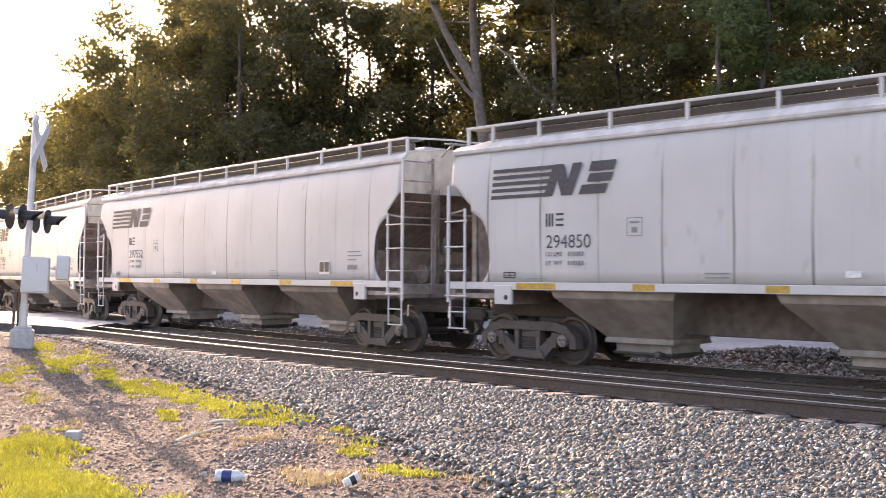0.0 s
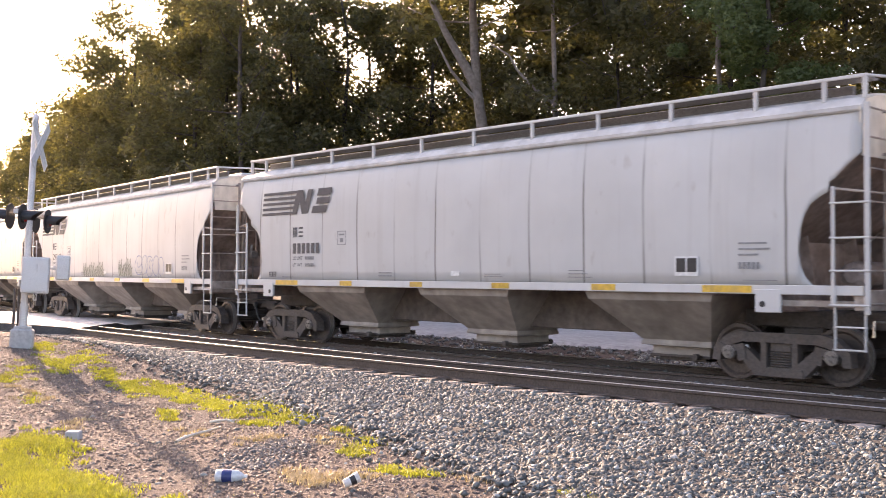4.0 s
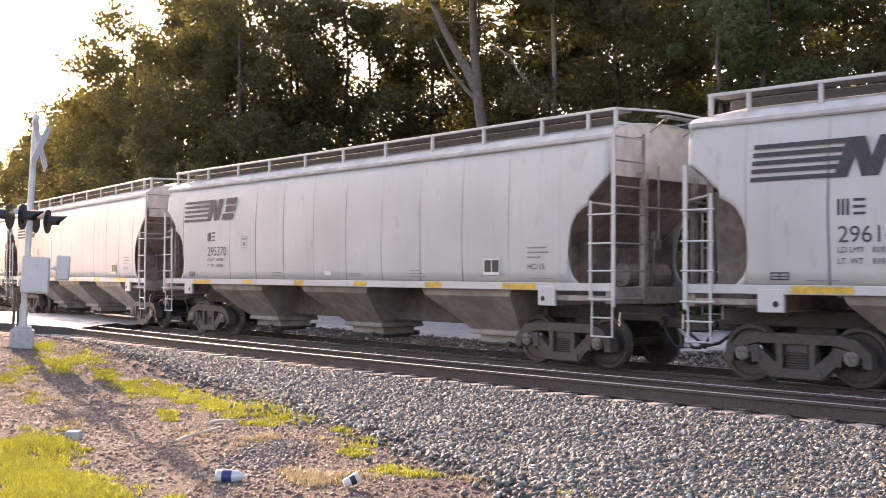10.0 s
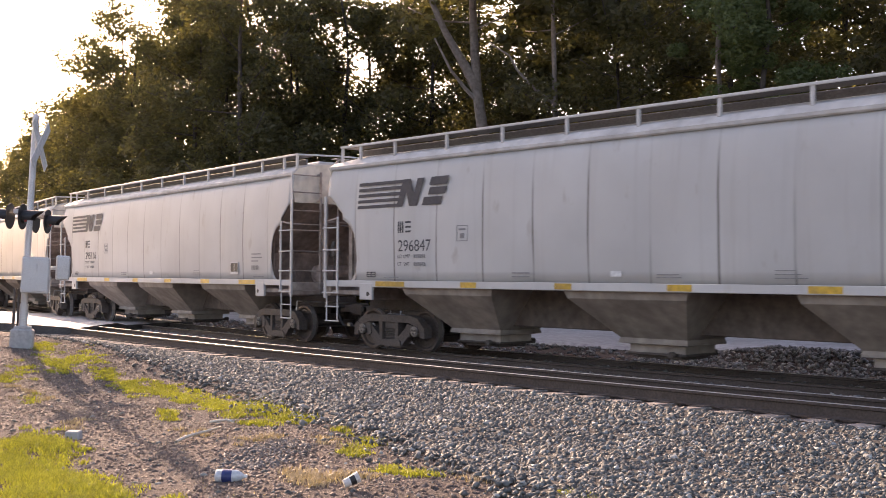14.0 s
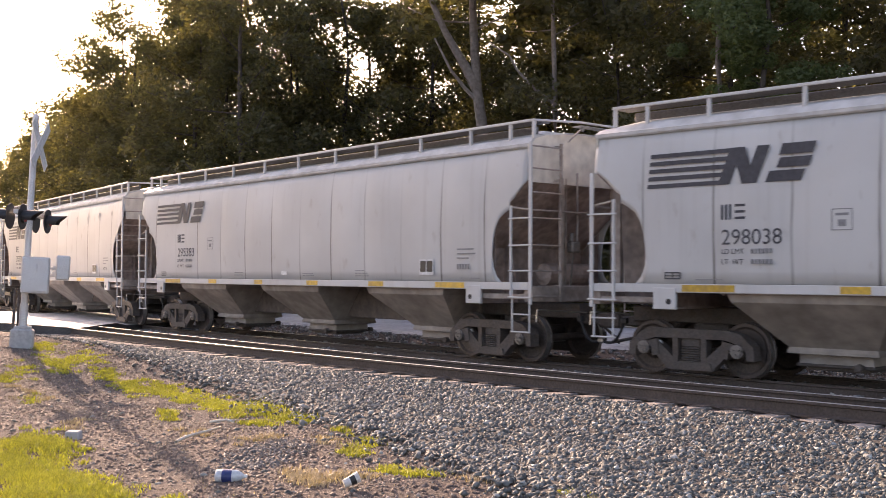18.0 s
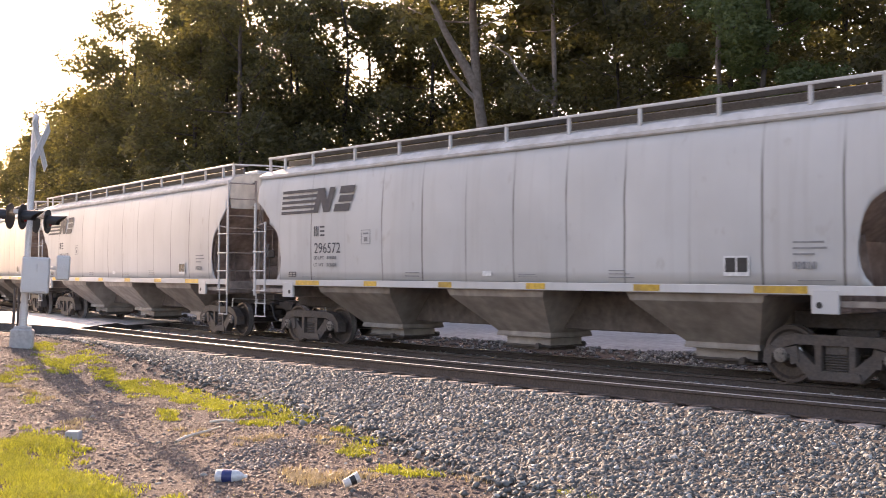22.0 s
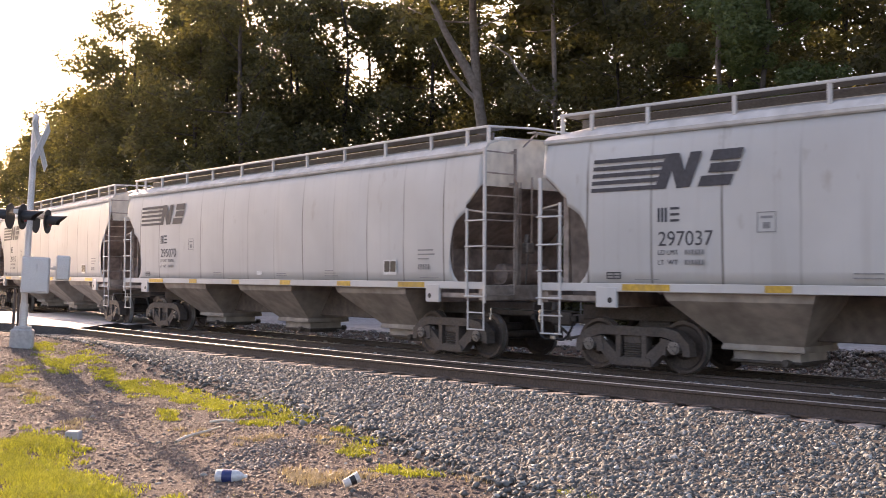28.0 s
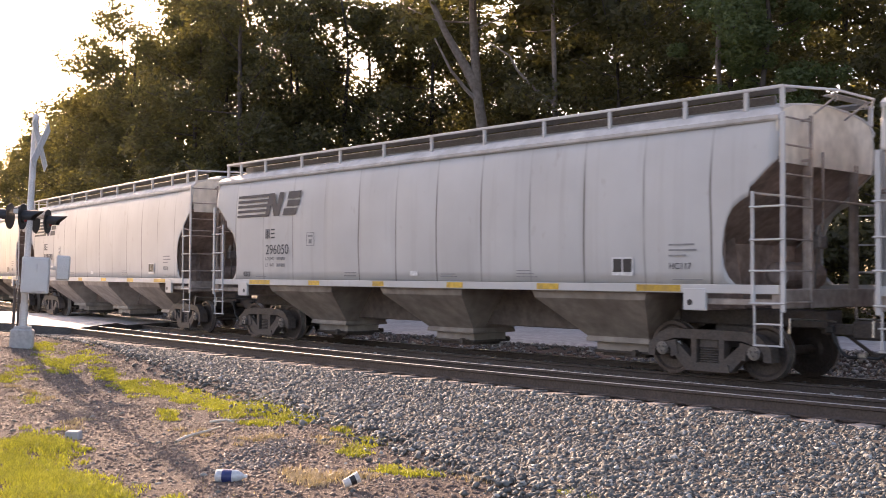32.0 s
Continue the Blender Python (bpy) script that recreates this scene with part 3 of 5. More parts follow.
blades("straw_litter", "bleached straw and dry stalks strewn over the soil", p, 0.018, DRY_GRASS, 63)

# ---------------------------------------------------------------- the train
PITCH = 18.4                                    # length of a car over its couplers
END = 8.42                                      # half length of the body
ZS = [1.56, 1.8, 2.1, 2.5, 2.9, 3.2, 3.5, 3.8, 4.0, 4.15]
YS = [1.575, 1.59, 1.6, 1.608, 1.608, 1.602, 1.59, 1.565, 1.54, 1.51]


def side_y(z):
    return float(np.interp(z, ZS, YS))


def cut_high(ax):
    """Lower edge of the side sheet over the cut-out at each end."""
    return float(np.interp(ax, [7.44, 7.48, 7.54, 7.64, 7.78, 7.92, 7.94, 8.02, 8.22, 8.42], [2.14, 2.42, 2.62, 2.78, 2.88, 2.95, 3.1, 3.14, 3.34, 3.5]))


def cut_low(ax):
    return float(np.interp(ax, [7.42, 7.46, 7.54, 7.66], [2.14, 1.85, 1.68, 1.56]))


def side_sheet(sign):
    """Thin side sheet, pillowed a little between the joints, with the rounded cut-outs at its ends."""
    bm = bmesh.new()
    xs = sorted(set([round(x, 3) for x in np.arange(-7.31, 7.421, 0.17)] + [-7.34, 7.42, -END] + [q * a + (0.08 if q < 0 else 0) for a in (7.44, 7.48, 7.54, 7.64, 7.78, 7.92, 7.94, 8.02, 8.22, 8.42) for q in (-1, 1)]))
    cols = []
    for x in xs:
        ax = abs(x) + (0.08 if x < 0 else 0)
        lo = 1.56 if ax <= 7.42 else cut_high(ax)
        hi = 4.15
        puff = 0.014 * (1 - abs(2 * (((x - 0.58) / 1.33) % 1.0) - 1) ** 4)
        col = []
        for k in range(13):
            z = lo + (hi - lo) * k / 12
            edge = min(1, (z - 1.56) / 0.3, (4.15 - z) / 0.4)
            col.append(bm.verts.new((x, sign * (side_y(z) + puff * max(0, edge)), z)))
        cols.append(col)
    for a, b in zip(cols, cols[1:]):
        for k in range(12):
            bm.faces.new((a[k], b[k], b[k + 1], a[k + 1]))
    for q in (-1, 1):
        steps = [7.42, 7.46, 7.54, 7.66]
        more = 0.08 if q < 0 else 0
        low = [bm.verts.new((q * a + more, sign * side_y(1.56), 1.555)) for a in steps]
        top = [bm.verts.new((q * a + more, sign * side_y(cut_low(a)), cut_low(a) + 0.002)) for a in steps]
        for k in range(3):
            bm.faces.new((low[k], low[k + 1], top[k + 1], top[k]))
    r = bmesh.ops.extrude_face_region(bm, geom=bm.faces[:])
    bmesh.ops.translate(bm, vec=(0, -0.012 * sign, 0), verts=[v for v in r["geom"] if isinstance(v, bmesh.types.BMVert)])
    return bm


ROOF = [(1.575, 4.135), (1.58, 4.19), (1.55, 4.21), (1.44, 4.33), (1.15, 4.42), (0.6, 4.49), (0.0, 4.52)]


def loft(bm, sections, caps=True):
    rings = [[bm.verts.new(p) for p in sec] for sec in sections]
    k = len(rings[0])
    for a, b in zip(rings, rings[1:]):
        for i in range(k):
            bm.faces.new((a[i], a[(i + 1) % k], b[(i + 1) % k], b[i]))
    if caps:
        bm.faces.new(rings[0])
        bm.faces.new(rings[-1][::-1])
    return bm


def squashed(z, f):
    """Roof height drawn down towards the eaves by the share f."""
    return z if z < 4.2 else 4.2 + (z - 4.2) * f


def roof_shell():
    out = [(y, z) for y, z in ROOF] + [(-y, z) for y, z in ROOF[-2::-1]]
    inn = [(y * 0.98, z - 0.03) for y, z in out[::-1]]
    return loft(bmesh.new(), [[(x, y, squashed(z, f)) for y, z in out + inn] for x, f in ((-END, 0.55), (-END + 0.12, 0.68), (-END + 0.8, 1), (0.0, 1), (END - 0.4, 1), (END, 0.92))])


def end_sheet(q):
    """Upper end wall: arched top, flat foot where the slope sheet starts."""
    f = 0.92 if q > 0 else 0.55
    rim = [(-y, squashed(z, f) - 0.02) for y, z in ROOF[1:]] + [(y, squashed(z, f) - 0.02) for y, z in ROOF[-2:0:-1]]
    rim = [(-1.5, 3.46)] + rim + [(1.5, 3.46)]
    bm = bmesh.new()
    a = [bm.verts.new((q * (END - 0.02), y, z)) for y, z in rim]
    b = [bm.verts.new((q * (END - 0.05), y, z)) for y, z in rim]
    bm.faces.new(a)
    bm.faces.new(b[::-1])
    for i in range(len(rim)):
        bm.faces.new((a[i], b[i], b[(i + 1) % len(rim)], a[(i + 1) % len(rim)]))
    return bm


def slope_sheet(q):
    """End slope: one straight sheet from the foot of the end wall down to the outer hopper bay."""
    sec = [(END - 0.03, 3.55), (END - 0.03, 3.49), (5.93, 1.38), (5.87, 1.42)]
    return loft(bmesh.new(), [[(q * x, y, z) for x, z in sec] for y in (-1.56, 1.56)])


def bolster_web(q):
    """Upright web over the truck bolster, under the slope sheet, with a flange along its foot."""
    bm = boxed(q * 6.92, q * 6.95, -1.53, 1.53, 1.16, 2.25)
    box(bm, q * 6.82, q * 7.02, -1.53, 1.53, 1.14, 1.17)
    for y in (-0.8, 0.8):
        plate(bm, [(q * 6.95, 1.17), (q * 7.35, 1.17), (q * 7.15, 2.35), (q * 6.95, 2.24)], y - 0.008, y + 0.008)
    return bm


def hopper_bay(c):
    """One bay: a funnel, wide inside the body, drawn in on all four sides to the outlet."""
    secs = []
    outer = 0.9 if abs(c) > 1 else 0.0
    side = 1 if c > 0 else -1
    for z, half, hw in ((2.45, 2.2, 1.5), (1.42, 1.34, 1.53), (1.28, 1.28, 1.49), (0.56, 0.72, 0.62), (0.5, 0.74, 0.64), (0.46, 0.74, 0.64), (0.44, 0.6, 0.48), (0.27, 0.6, 0.48)):
        a, b = c - half, c + half
        if outer and z > 2:
            a, b = (a + 0.1, b - outer) if side > 0 else (a + outer, b - 0.1)
        secs.append([(a, -hw, z), (b, -hw, z), (b, hw, z), (a, hw, z)])
    return loft(bmesh.new(), secs)


def outlet(c):
    """Sliding gate in its frame, with the rack shaft and a capstan at each side."""
    bm = boxed(c - 0.64, c + 0.64, -0.52, 0.52, 0.25, 0.3, bevel=0.012)
    box(bm, c - 0.5, c + 0.5, -0.42, 0.42, 0.19, 0.255, bevel=0.01)
    rod(bm, (c + 0.45, -0.72, 0.29), (c + 0.45, 0.72, 0.29), 0.022)
    for y in (-0.68, 0.68):
        rod(bm, (c + 0.45, y - 0.05, 0.29), (c + 0.45, y + 0.05, 0.29), 0.06, 8)
    return bm


def side_ladder(car, q, sy, rung, step):
    """Tall outer stile, shorter inner stile and the stirrup below the sill; each rung is a piece."""
    bm = bmesh.new()
    y = sy * 1.665
    xo, xi = (8.54, 8.02) if q > 0 else (-8.43, -7.97)
    box(bm, xo - 0.038, xo + 0.038, y - 0.02, y + 0.02, 1.15, 4.2 if q > 0 else 3.5, bevel=0.006)
    box(bm, xi - 0.026, xi + 0.026, y - 0.02, y + 0.02, 1.26, 3.02, bevel=0.006)
    rod(bm, (xi + q * 0.02, y - sy * 0.02, 0.62), (xi + q * 0.02, y - sy * 0.02, 1.5), 0.018)
    rod(bm, (xo - q * 0.04, y - sy * 0.02, 0.62), (xo - q * 0.04, y - sy * 0.02, 1.2), 0.018)
    lad = part("side_ladder", bm, PAINT_PLAIN, car)
    for z in (1.28, 1.78, 2.26, 2.77):
        part("rung", rung, None, lad, at=Matrix.Translation(((xi + xo) / 2, y + sy * 0.024, z)))
    for z in (0.96, 0.63):
        part("rung", step, None, lad, at=Matrix.Translation(((xi + xo) / 2 - q * 0.01, y - sy * 0.02, z)))


def end_ladder(car, q, y_in, y_out, rung):
    """Inner stile on the end; the rungs run out to the corner stile of the side ladder."""
    x = q * 8.56
    lad = part("end_ladder", boxed(x - 0.022, x + 0.022, y_in - 0.028, y_in + 0.028, 1.2, 4.22, bevel=0.005), END_PAINT, car)
    for z in (1.3, 1.78, 2.26, 2.77, 3.25, 3.7, 4.12):
        part("rung", rung, None, lad, at=Matrix.Translation((x + q * 0.02, (y_in + y_out) / 2, z)))
    for z in (1.5, 3.52, 4.16):
        part("ladder_bracket", boxed(min(q * 8.4, x), max(q * 8.4, x), y_in - 0.02, y_in + 0.02, z - 0.02, z + 0.02), END_PAINT, lad)


def side_frame():
    """Cast truck side frame: arched top chord, pedestals, two diagonals, bottom chord and columns."""
    bm = bmesh.new()
    plate(bm, [(-1.08, 0.62), (-0.95, 0.74), (-0.7, 0.8), (0.7, 0.8), (0.95, 0.74), (1.08, 0.62), (0.96, 0.55), (0.66, 0.64), (-0.66, 0.64), (-0.96, 0.55)], -0.1, 0.1)
    for q in (-1, 1):
        plate(bm, [(q * 0.96, 0.55), (q * 1.08, 0.62), (q * 1.18, 0.54), (q * 1.2, 0.32), (q * 1.06, 0.32), (q * 1.04, 0.48), (q * 0.74, 0.48), (q * 0.72, 0.32), (q * 0.58, 0.36), (q * 0.62, 0.62)], -0.115, 0.115)
        plate(bm, [(q * 0.6, 0.56), (q * 0.76, 0.44), (q * 0.42, 0.11), (q * 0.28, 0.11), (q * 0.22, 0.24)], -0.095, 0.095)
        plate(bm, [(q * 0.32, 0.65), (q * 0.22, 0.65), (q * 0.22, 0.2), (q * 0.32, 0.2)], -0.1, 0.1)
        box(bm, q * 0.78, q * 1.0, -0.125, 0.125, 0.46, 0.57, bevel=0.015)
    plate(bm, [(-0.44, 0.11), (0.44, 0.11), (0.4, 0.24), (-0.4, 0.24)], -0.125, 0.125)
    return bm


def springs():
    """A ribbed nest of coils between its seats."""
    bm = boxed(-0.23, 0.23, -0.08, 0.08, 0.235, 0.255)
    rings = [0.25 + 0.02 * j for j in range(13)]
    loft(bm, [[(0.225 * math.cos(a / 8 * math.pi) * (1 if j % 2 else 0.86), 0.085 * math.sin(a / 8 * math.pi) * (1 if j % 2 else 0.7), z) for a in range(16)] for j, z in enumerate(rings)])
    return bm


def wheelset_mesh():
    """Two wheels with flange, plate and hub on an axle; the axle lies along y."""
    prof = [(0.0, 0.12), (0.13, 0.12), (0.15, 0.075), (0.22, 0.03), (0.36, 0.035), (0.4, 0.068), (0.457, 0.066), (0.46, -0.04), (0.482, -0.05), (0.484, -0.068), (0.4, -0.072), (0.36, -0.01), (0.2, -0.03), (0.14, -0.06), (0.0, -0.06)]
    bm = bmesh.new()
    seg = 28
    for sy in (-1, 1):
        rings = [[bm.verts.new((r * math.cos(2 * math.pi * k / seg), sy * (0.745 + o), r * math.sin(2 * math.pi * k / seg))) for k in range(seg)] for r, o in prof if r > 0]
        for a, b in zip(rings, rings[1:]):
            for k in range(seg):
                bm.faces.new((a[k], a[(k + 1) % seg], b[(k + 1) % seg], b[k]))
        bm.faces.new(rings[0])
        bm.faces.new(rings[-1])
    rod(bm, (0, -0.98, 0), (0, 0.98, 0), 0.078, 12)
    me = finish(bm, "wheelset", [WHEEL_STEEL, BRIGHT_STEEL], False)
    for p in me.polygons:
        r = [math.hypot(me.vertices[i].co.x, me.vertices[i].co.z) for i in p.vertices]
        if min(r) > 0.45 and max(r) < 0.465:
            p.material_index = 1
    return me


def bearing_cap():
    bm = rod(bmesh.new(), (0, -0.99, 0), (0, -1.14, 0), 0.115, 14)
    rod(bm, (0, -1.14, 0), (0, -1.16, 0), 0.09, 14)
    for k in range(3):
        a = 2 * math.pi * k / 3 + 0.5
        rod(bm, (0.05 * math.cos(a), -1.155, 0.05 * math.sin(a)), (0.05 * math.cos(a), -1.185, 0.05 * math.sin(a)), 0.02, 6)
    return bm


def knuckle(q):
    bm = boxed(q * 8.3, q * 8.95, -0.09, 0.09, 0.76, 0.94, bevel=0.02)
    box(bm, q * 8.86, q * 9.19, -0.16, 0.05, 0.7, 1.0, bevel=0.04)
    box(bm, q * 9.02, q * 9.24, 0.02, 0.15, 0.72, 0.98, bevel=0.03)
    rod(bm, (q * 8.5, 0.3, 0.78), (q * 8.9, 0.34, 0.5), 0.03)
    rod(bm, (q * 8.9, 0.34, 0.5), (q * 9.19, 0.1, 0.42), 0.03)
    return bm


def air_hose(q):
    """A rubber hose hanging in a loop from the angle cock to the next car."""
    bm = boxed(q * 8.55, q * 8.68, -0.41, -0.31, 0.8, 0.92, bevel=0.02)
    pts = [(8.64, 0.82), (8.7, 0.66), (8.79, 0.52), (8.9, 0.44), (9.02, 0.44), (9.12, 0.47)]
    for (a, b), (c, d) in zip(pts, pts[1:]):
        rod(bm, (q * a, -0.36, b), (q * c, -0.36, d), 0.026, 8)
    return bm


def letters(text, height):
    """A mesh of the text, 1 mm thick, standing in x and z."""
    cu = bpy.data.curves.new("lettering", "FONT")
    cu.body, cu.size, cu.extrude = text, height / 0.72, 0.0008
    ob = bpy.data.objects.new("lettering", cu)
    scene.collection.objects.link(ob)
    me = bpy.data.meshes.new_from_object(ob.evaluated_get(bpy.context.evaluated_depsgraph_get()))
    bpy.data.objects.remove(ob)
    me.transform(Matrix.Rotation(radians(90), 4, "X"))
    me.materials.clear()
    me.materials.append(INK)
    return me


def bars(rows):
    """Plain bars (x0, x1, z0, z1) standing in x and z."""
    bm = bmesh.new()
    for x0, x1, z0, z1 in rows:
        box(bm, x0, x1, -0.0015, 0.0015, z0, z1)
    return bm


def emblem(car, at):
    """Five stripes running into slanted dark bars."""
    h, k = 0.58, 0.4
    def slab(x0, x1, z0, z1, t=0.0012, skew=0.0):
        return plate(bmesh.new(), [(x0 + k * z0, z0), (x1 + k * z0, z0), (x1 + skew + k * z1, z1), (x0 + skew + k * z1, z1)], -t, t)
    sign = part("emblem", slab(1.32, 1.53, 0, h), INK, car, "dark striped emblem", at=at)
    part("emblem_bar", slab(1.78, 1.99, 0, h, 0.0014), INK, sign)
    part("emblem_bar", slab(1.74, 1.97, 0, h, 0.0016, -0.4), INK, sign)
    for x0, x1, z0, z1 in ((2.14, 2.72, 0.0, 0.17), (2.24, 2.76, 0.215, 0.365), (2.2, 2.74, 0.41, h)):
        part("emblem_bar", slab(x0, x1, z0, z1, 0.0013), INK, sign)
    for j in range(5):
        z = 0.004 + 0.126 * j
        part("stripe", plate(bmesh.new(), [(0.13 * z, z), (1.36 + k * z, z), (1.36 + k * (z + 0.068), z + 0.068), (0.13 * (z + 0.068), z + 0.068)], -0.001, 0.001), INK, sign)


def hopper_car():
    car = new("hopper_car")
    rung_me = finish(rod(bmesh.new(), (-0.3, 0, 0), (0.3, 0, 0), 0.017, 7), "rung", PAINT_PLAIN)
    step_me = finish(rod(bmesh.new(), (-0.25, 0, 0), (0.25, 0, 0), 0.016, 7), "rung", PAINT_PLAIN)
    end_me = finish(rod(bmesh.new(), (0, -0.39, 0), (0, 0.39, 0), 0.016, 7), "rung", END_PAINT)
    for sy in (-1, 1):
        part("side_sheet", side_sheet(sy), PAINT, car, "pale grey ribbed side with grime lines at the joints", smooth=True)
        sill = boxed(-8.47, 8.47, sy * 1.585, sy * 1.655, 1.42, 1.565, bevel=0.008)
        part("side_sill", sill, PAINT_PLAIN, car)
        bm = boxed(-8.1, 8.4, sy * 1.44, sy * 1.0, 4.615, 4.645)
        for k in range(70):
            x = -8.05 + 16.4 * k / 69
            box(bm, x - 0.012, x + 0.012, sy * 1.42, sy * 1.02, 4.645, 4.66)
        part("running_board", bm, MESH_DARK, car, "dark mesh roof walkway")
        bm = boxed(-8.12, 8.45, sy * 1.45, sy * 1.49, 4.61, 4.66, bevel=0.006)
        part("walkway_edge", bm, PAINT_PLAIN, car)
        for x in (-8.08, -7.42, -6.24, -4.6, -3.02, -1.38, 0.23, 1.84, 3.45, 5.03, 6.63, 7.78, 8.41):
            part("walkway_post", boxed(x - 0.035, x + 0.035, sy * 1.42, sy * 1.475, 4.3, 4.615, bevel=0.006), PAINT_PLAIN, car)
    part("roof", roof_shell(), ROOF_PAINT, car, "chalky grey curved roof", smooth=False)
    bm = boxed(-7.6, 7.6, -0.35, 0.35, 4.5, 4.62, bevel=0.03)
    part("hatch", bm, ROOF_PAINT, car)
    for sy in (-1, 1):
        part("trough_wall", boxed(-8.0, 8.0, sy * 0.9, sy * 0.96, 4.4, 4.6, bevel=0.01), MESH_DARK, car, "grey hatch trough wall")
        bm = rod(bmesh.new(), (8.43, sy * 1.46, 4.635), (8.86, sy * 0.62, 4.62), 0.022)
        rod(bm, (8.86, sy * 0.62, 4.62), (8.86, sy * 0.02, 4.62), 0.022)
        part("end_handrail", bm, PAINT_PLAIN, car)
    for q in (-1, 1):
        part("end_sheet", end_sheet(q), ENDWALL_SUNLIT, car, "dusty upper end wall coloured pale as if sunlit")
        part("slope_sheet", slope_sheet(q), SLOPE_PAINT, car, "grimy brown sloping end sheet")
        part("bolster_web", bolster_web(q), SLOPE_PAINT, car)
        for sy in (-1, 1):
            cheek = [(q * 6.95, 1.45), (q * 7.43, 1.45), (q * 7.43, 2.6), (q * 6.95, 2.2)]
            part("cheek_plate", plate(bmesh.new(), cheek, sy * 1.5, sy * 1.515), SLOPE_PAINT, car)
        if q < 0:
            # Sheet added to close the view; its dark brown stands for the hollow's shade.
            part("hollow_fill", boxed(-8.19, -8.16, 1.0, 1.56, 1.3, 3.3, bevel=0.006), SILL_BROWN, car)
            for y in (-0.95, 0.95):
                part("gusset", plate(bmesh.new(), [(-7.0, 1.2), (-8.2, 1.2), (-8.3, 3.1), (-7.93, 3.08), (-7.0, 2.3)], y - 0.012, y + 0.012), SILL_BROWN, car)
        bm = boxed(q * 8.3, q * 8.52, -1.6, 1.6, 1.2, 1.5, bevel=0.015)
        part("end_sill", bm, END_PAINT, car)
        for sy in (-1, 1):
            part("platform_beam", boxed(q * 6.95, q * 8.46, sy * 1.48, sy * 1.56, 1.24, 1.34, bevel=0.01), END_PAINT, car)
        for y in (-0.6 * q, 0.92 * q):
            bm = boxed(q * 8.3, q * 8.38, y - 0.055, y + 0.055, 1.4, 3.58, bevel=0.008)
            box(bm, q * 8.38, q * 8.42, y - 0.055, y - 0.035, 1.4, 3.58)
            box(bm, q * 8.38, q * 8.42, y + 0.035, y + 0.055, 1.4, 3.58)
            part("end_post", bm, END_PAINT, car)
        bm = rod(bmesh.new(), (q * 8.5, -1.6, 2.92), (q * 8.5, 1.6, 2.92), 0.02)
        rod(bm, (q * 8.5, -1.6, 2.92), (q * 8.02, -1.64, 2.99), 0.02)
        rod(bm, (q * 8.5, 1.6, 2.92), (q * 8.02, 1.64, 2.99), 0.02)
        part("grab_rail", bm, END_PAINT, car)
        for sy in (-1, 1):
            side_ladder(car, q, sy, rung_me, step_me)
            part("jacking_pad", boxed(q * 6.74, q * 7.17, sy * 1.6, sy * 1.67, 1.14, 1.5, bevel=0.01), PAINT_PLAIN, car)
            part("jacking_eye", rod(bmesh.new(), (q * 6.87, sy * 1.64, 1.27), (q * 6.87, sy * 1.675, 1.27), 0.05, 12), BLACK, car)
        end_ladder(car, q, *((-0.86, -1.64) if q > 0 else (0.86, 1.64)), end_me)
        part("coupler", knuckle(q), DARK_STEEL, car)
        hose = part("air_hose", air_hose(q), BLACK, car, "black rubber air hose")
        part("glad_hand", boxed(q * 9.08, q * 9.21, -0.4, -0.3, 0.43, 0.52, bevel=0.02), BRIGHT_STEEL, hose)
        if q > 0:
            bm = boxed(8.62, 8.84, -0.6, 0.6, 4.55, 4.57, bevel=0.006)
            for y in (-0.5, 0.5):
                rod(bm, (8.82, y, 4.56), (8.42, y, 4.3), 0.018)
                rod(bm, (8.82, y, 4.56), (8.78, y, 4.46), 0.014)
            part("end_platform", bm, GRATE, car)
            # brake rod, valve and the air reservoir lying across the end platform
            part("brake_rod", rod(bmesh.new(), (8.45, -0.28, 2.3), (8.45, -0.28, 3.7), 0.02), END_PAINT, car)
            bm = boxed(8.32, 8.5, -0.46, -0.22, 2.14, 2.36, bevel=0.03)
            rod(bm, (8.42, -0.42, 2.36), (8.42, -0.38, 2.52), 0.045, 10)
            rod(bm, (8.4, -0.34, 2.14), (8.3, -0.3, 1.5), 0.018)
            part("brake_valve", bm, RUSTY_CAP, car, "dusty cast brake valve")
            bm = rod(bmesh.new(), (7.75, -0.5, 1.72), (7.75, 0.75, 1.72), 0.22, 16)
            rod(bm, (7.75, -0.56, 1.72), (7.75, -0.5, 1.72), 0.12, 12, 0.2)
            part("air_reservoir", bm, SLOPE_PAINT, car, smooth=False)
        else:
            bm = rod(bmesh.new(), (-8.46, 0.5, 2.0), (-8.46, 0.5, 3.1), 0.02)
            rod(bm, (-8.46, 0.5, 2.72), (-8.52, 0.5, 2.72), 0.2, 14)
            part("hand_brake", bm, END_PAINT, car, "brake wheel on its shaft")
        bm = rod(bmesh.new(), (q * 8.56, -1.5, 1.05), (q * 8.62, -0.2, 0.98), 0.014)
        rod(bm, (q * 8.56, -1.5, 1.05), (q * 8.56, -1.52, 0.82), 0.014)
        part("uncoupling_lever", bm, BRIGHT_STEEL, car)
    for q in (-1, 1):
        part("stub_sill", boxed(q * 5.7, q * 8.5, -0.26, 0.26, 0.86, 1.15, bevel=0.02), DARK_STEEL, car)
    part("centre_sill", boxed(-5.7, 5.7, -0.3, 0.3, 0.64, 1.4, bevel=0.02), SILL_BROWN, car)
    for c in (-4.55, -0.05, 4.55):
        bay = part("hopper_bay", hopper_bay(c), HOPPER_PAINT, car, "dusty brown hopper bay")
        part("outlet_gate", outlet(c), DARK_STEEL, bay)
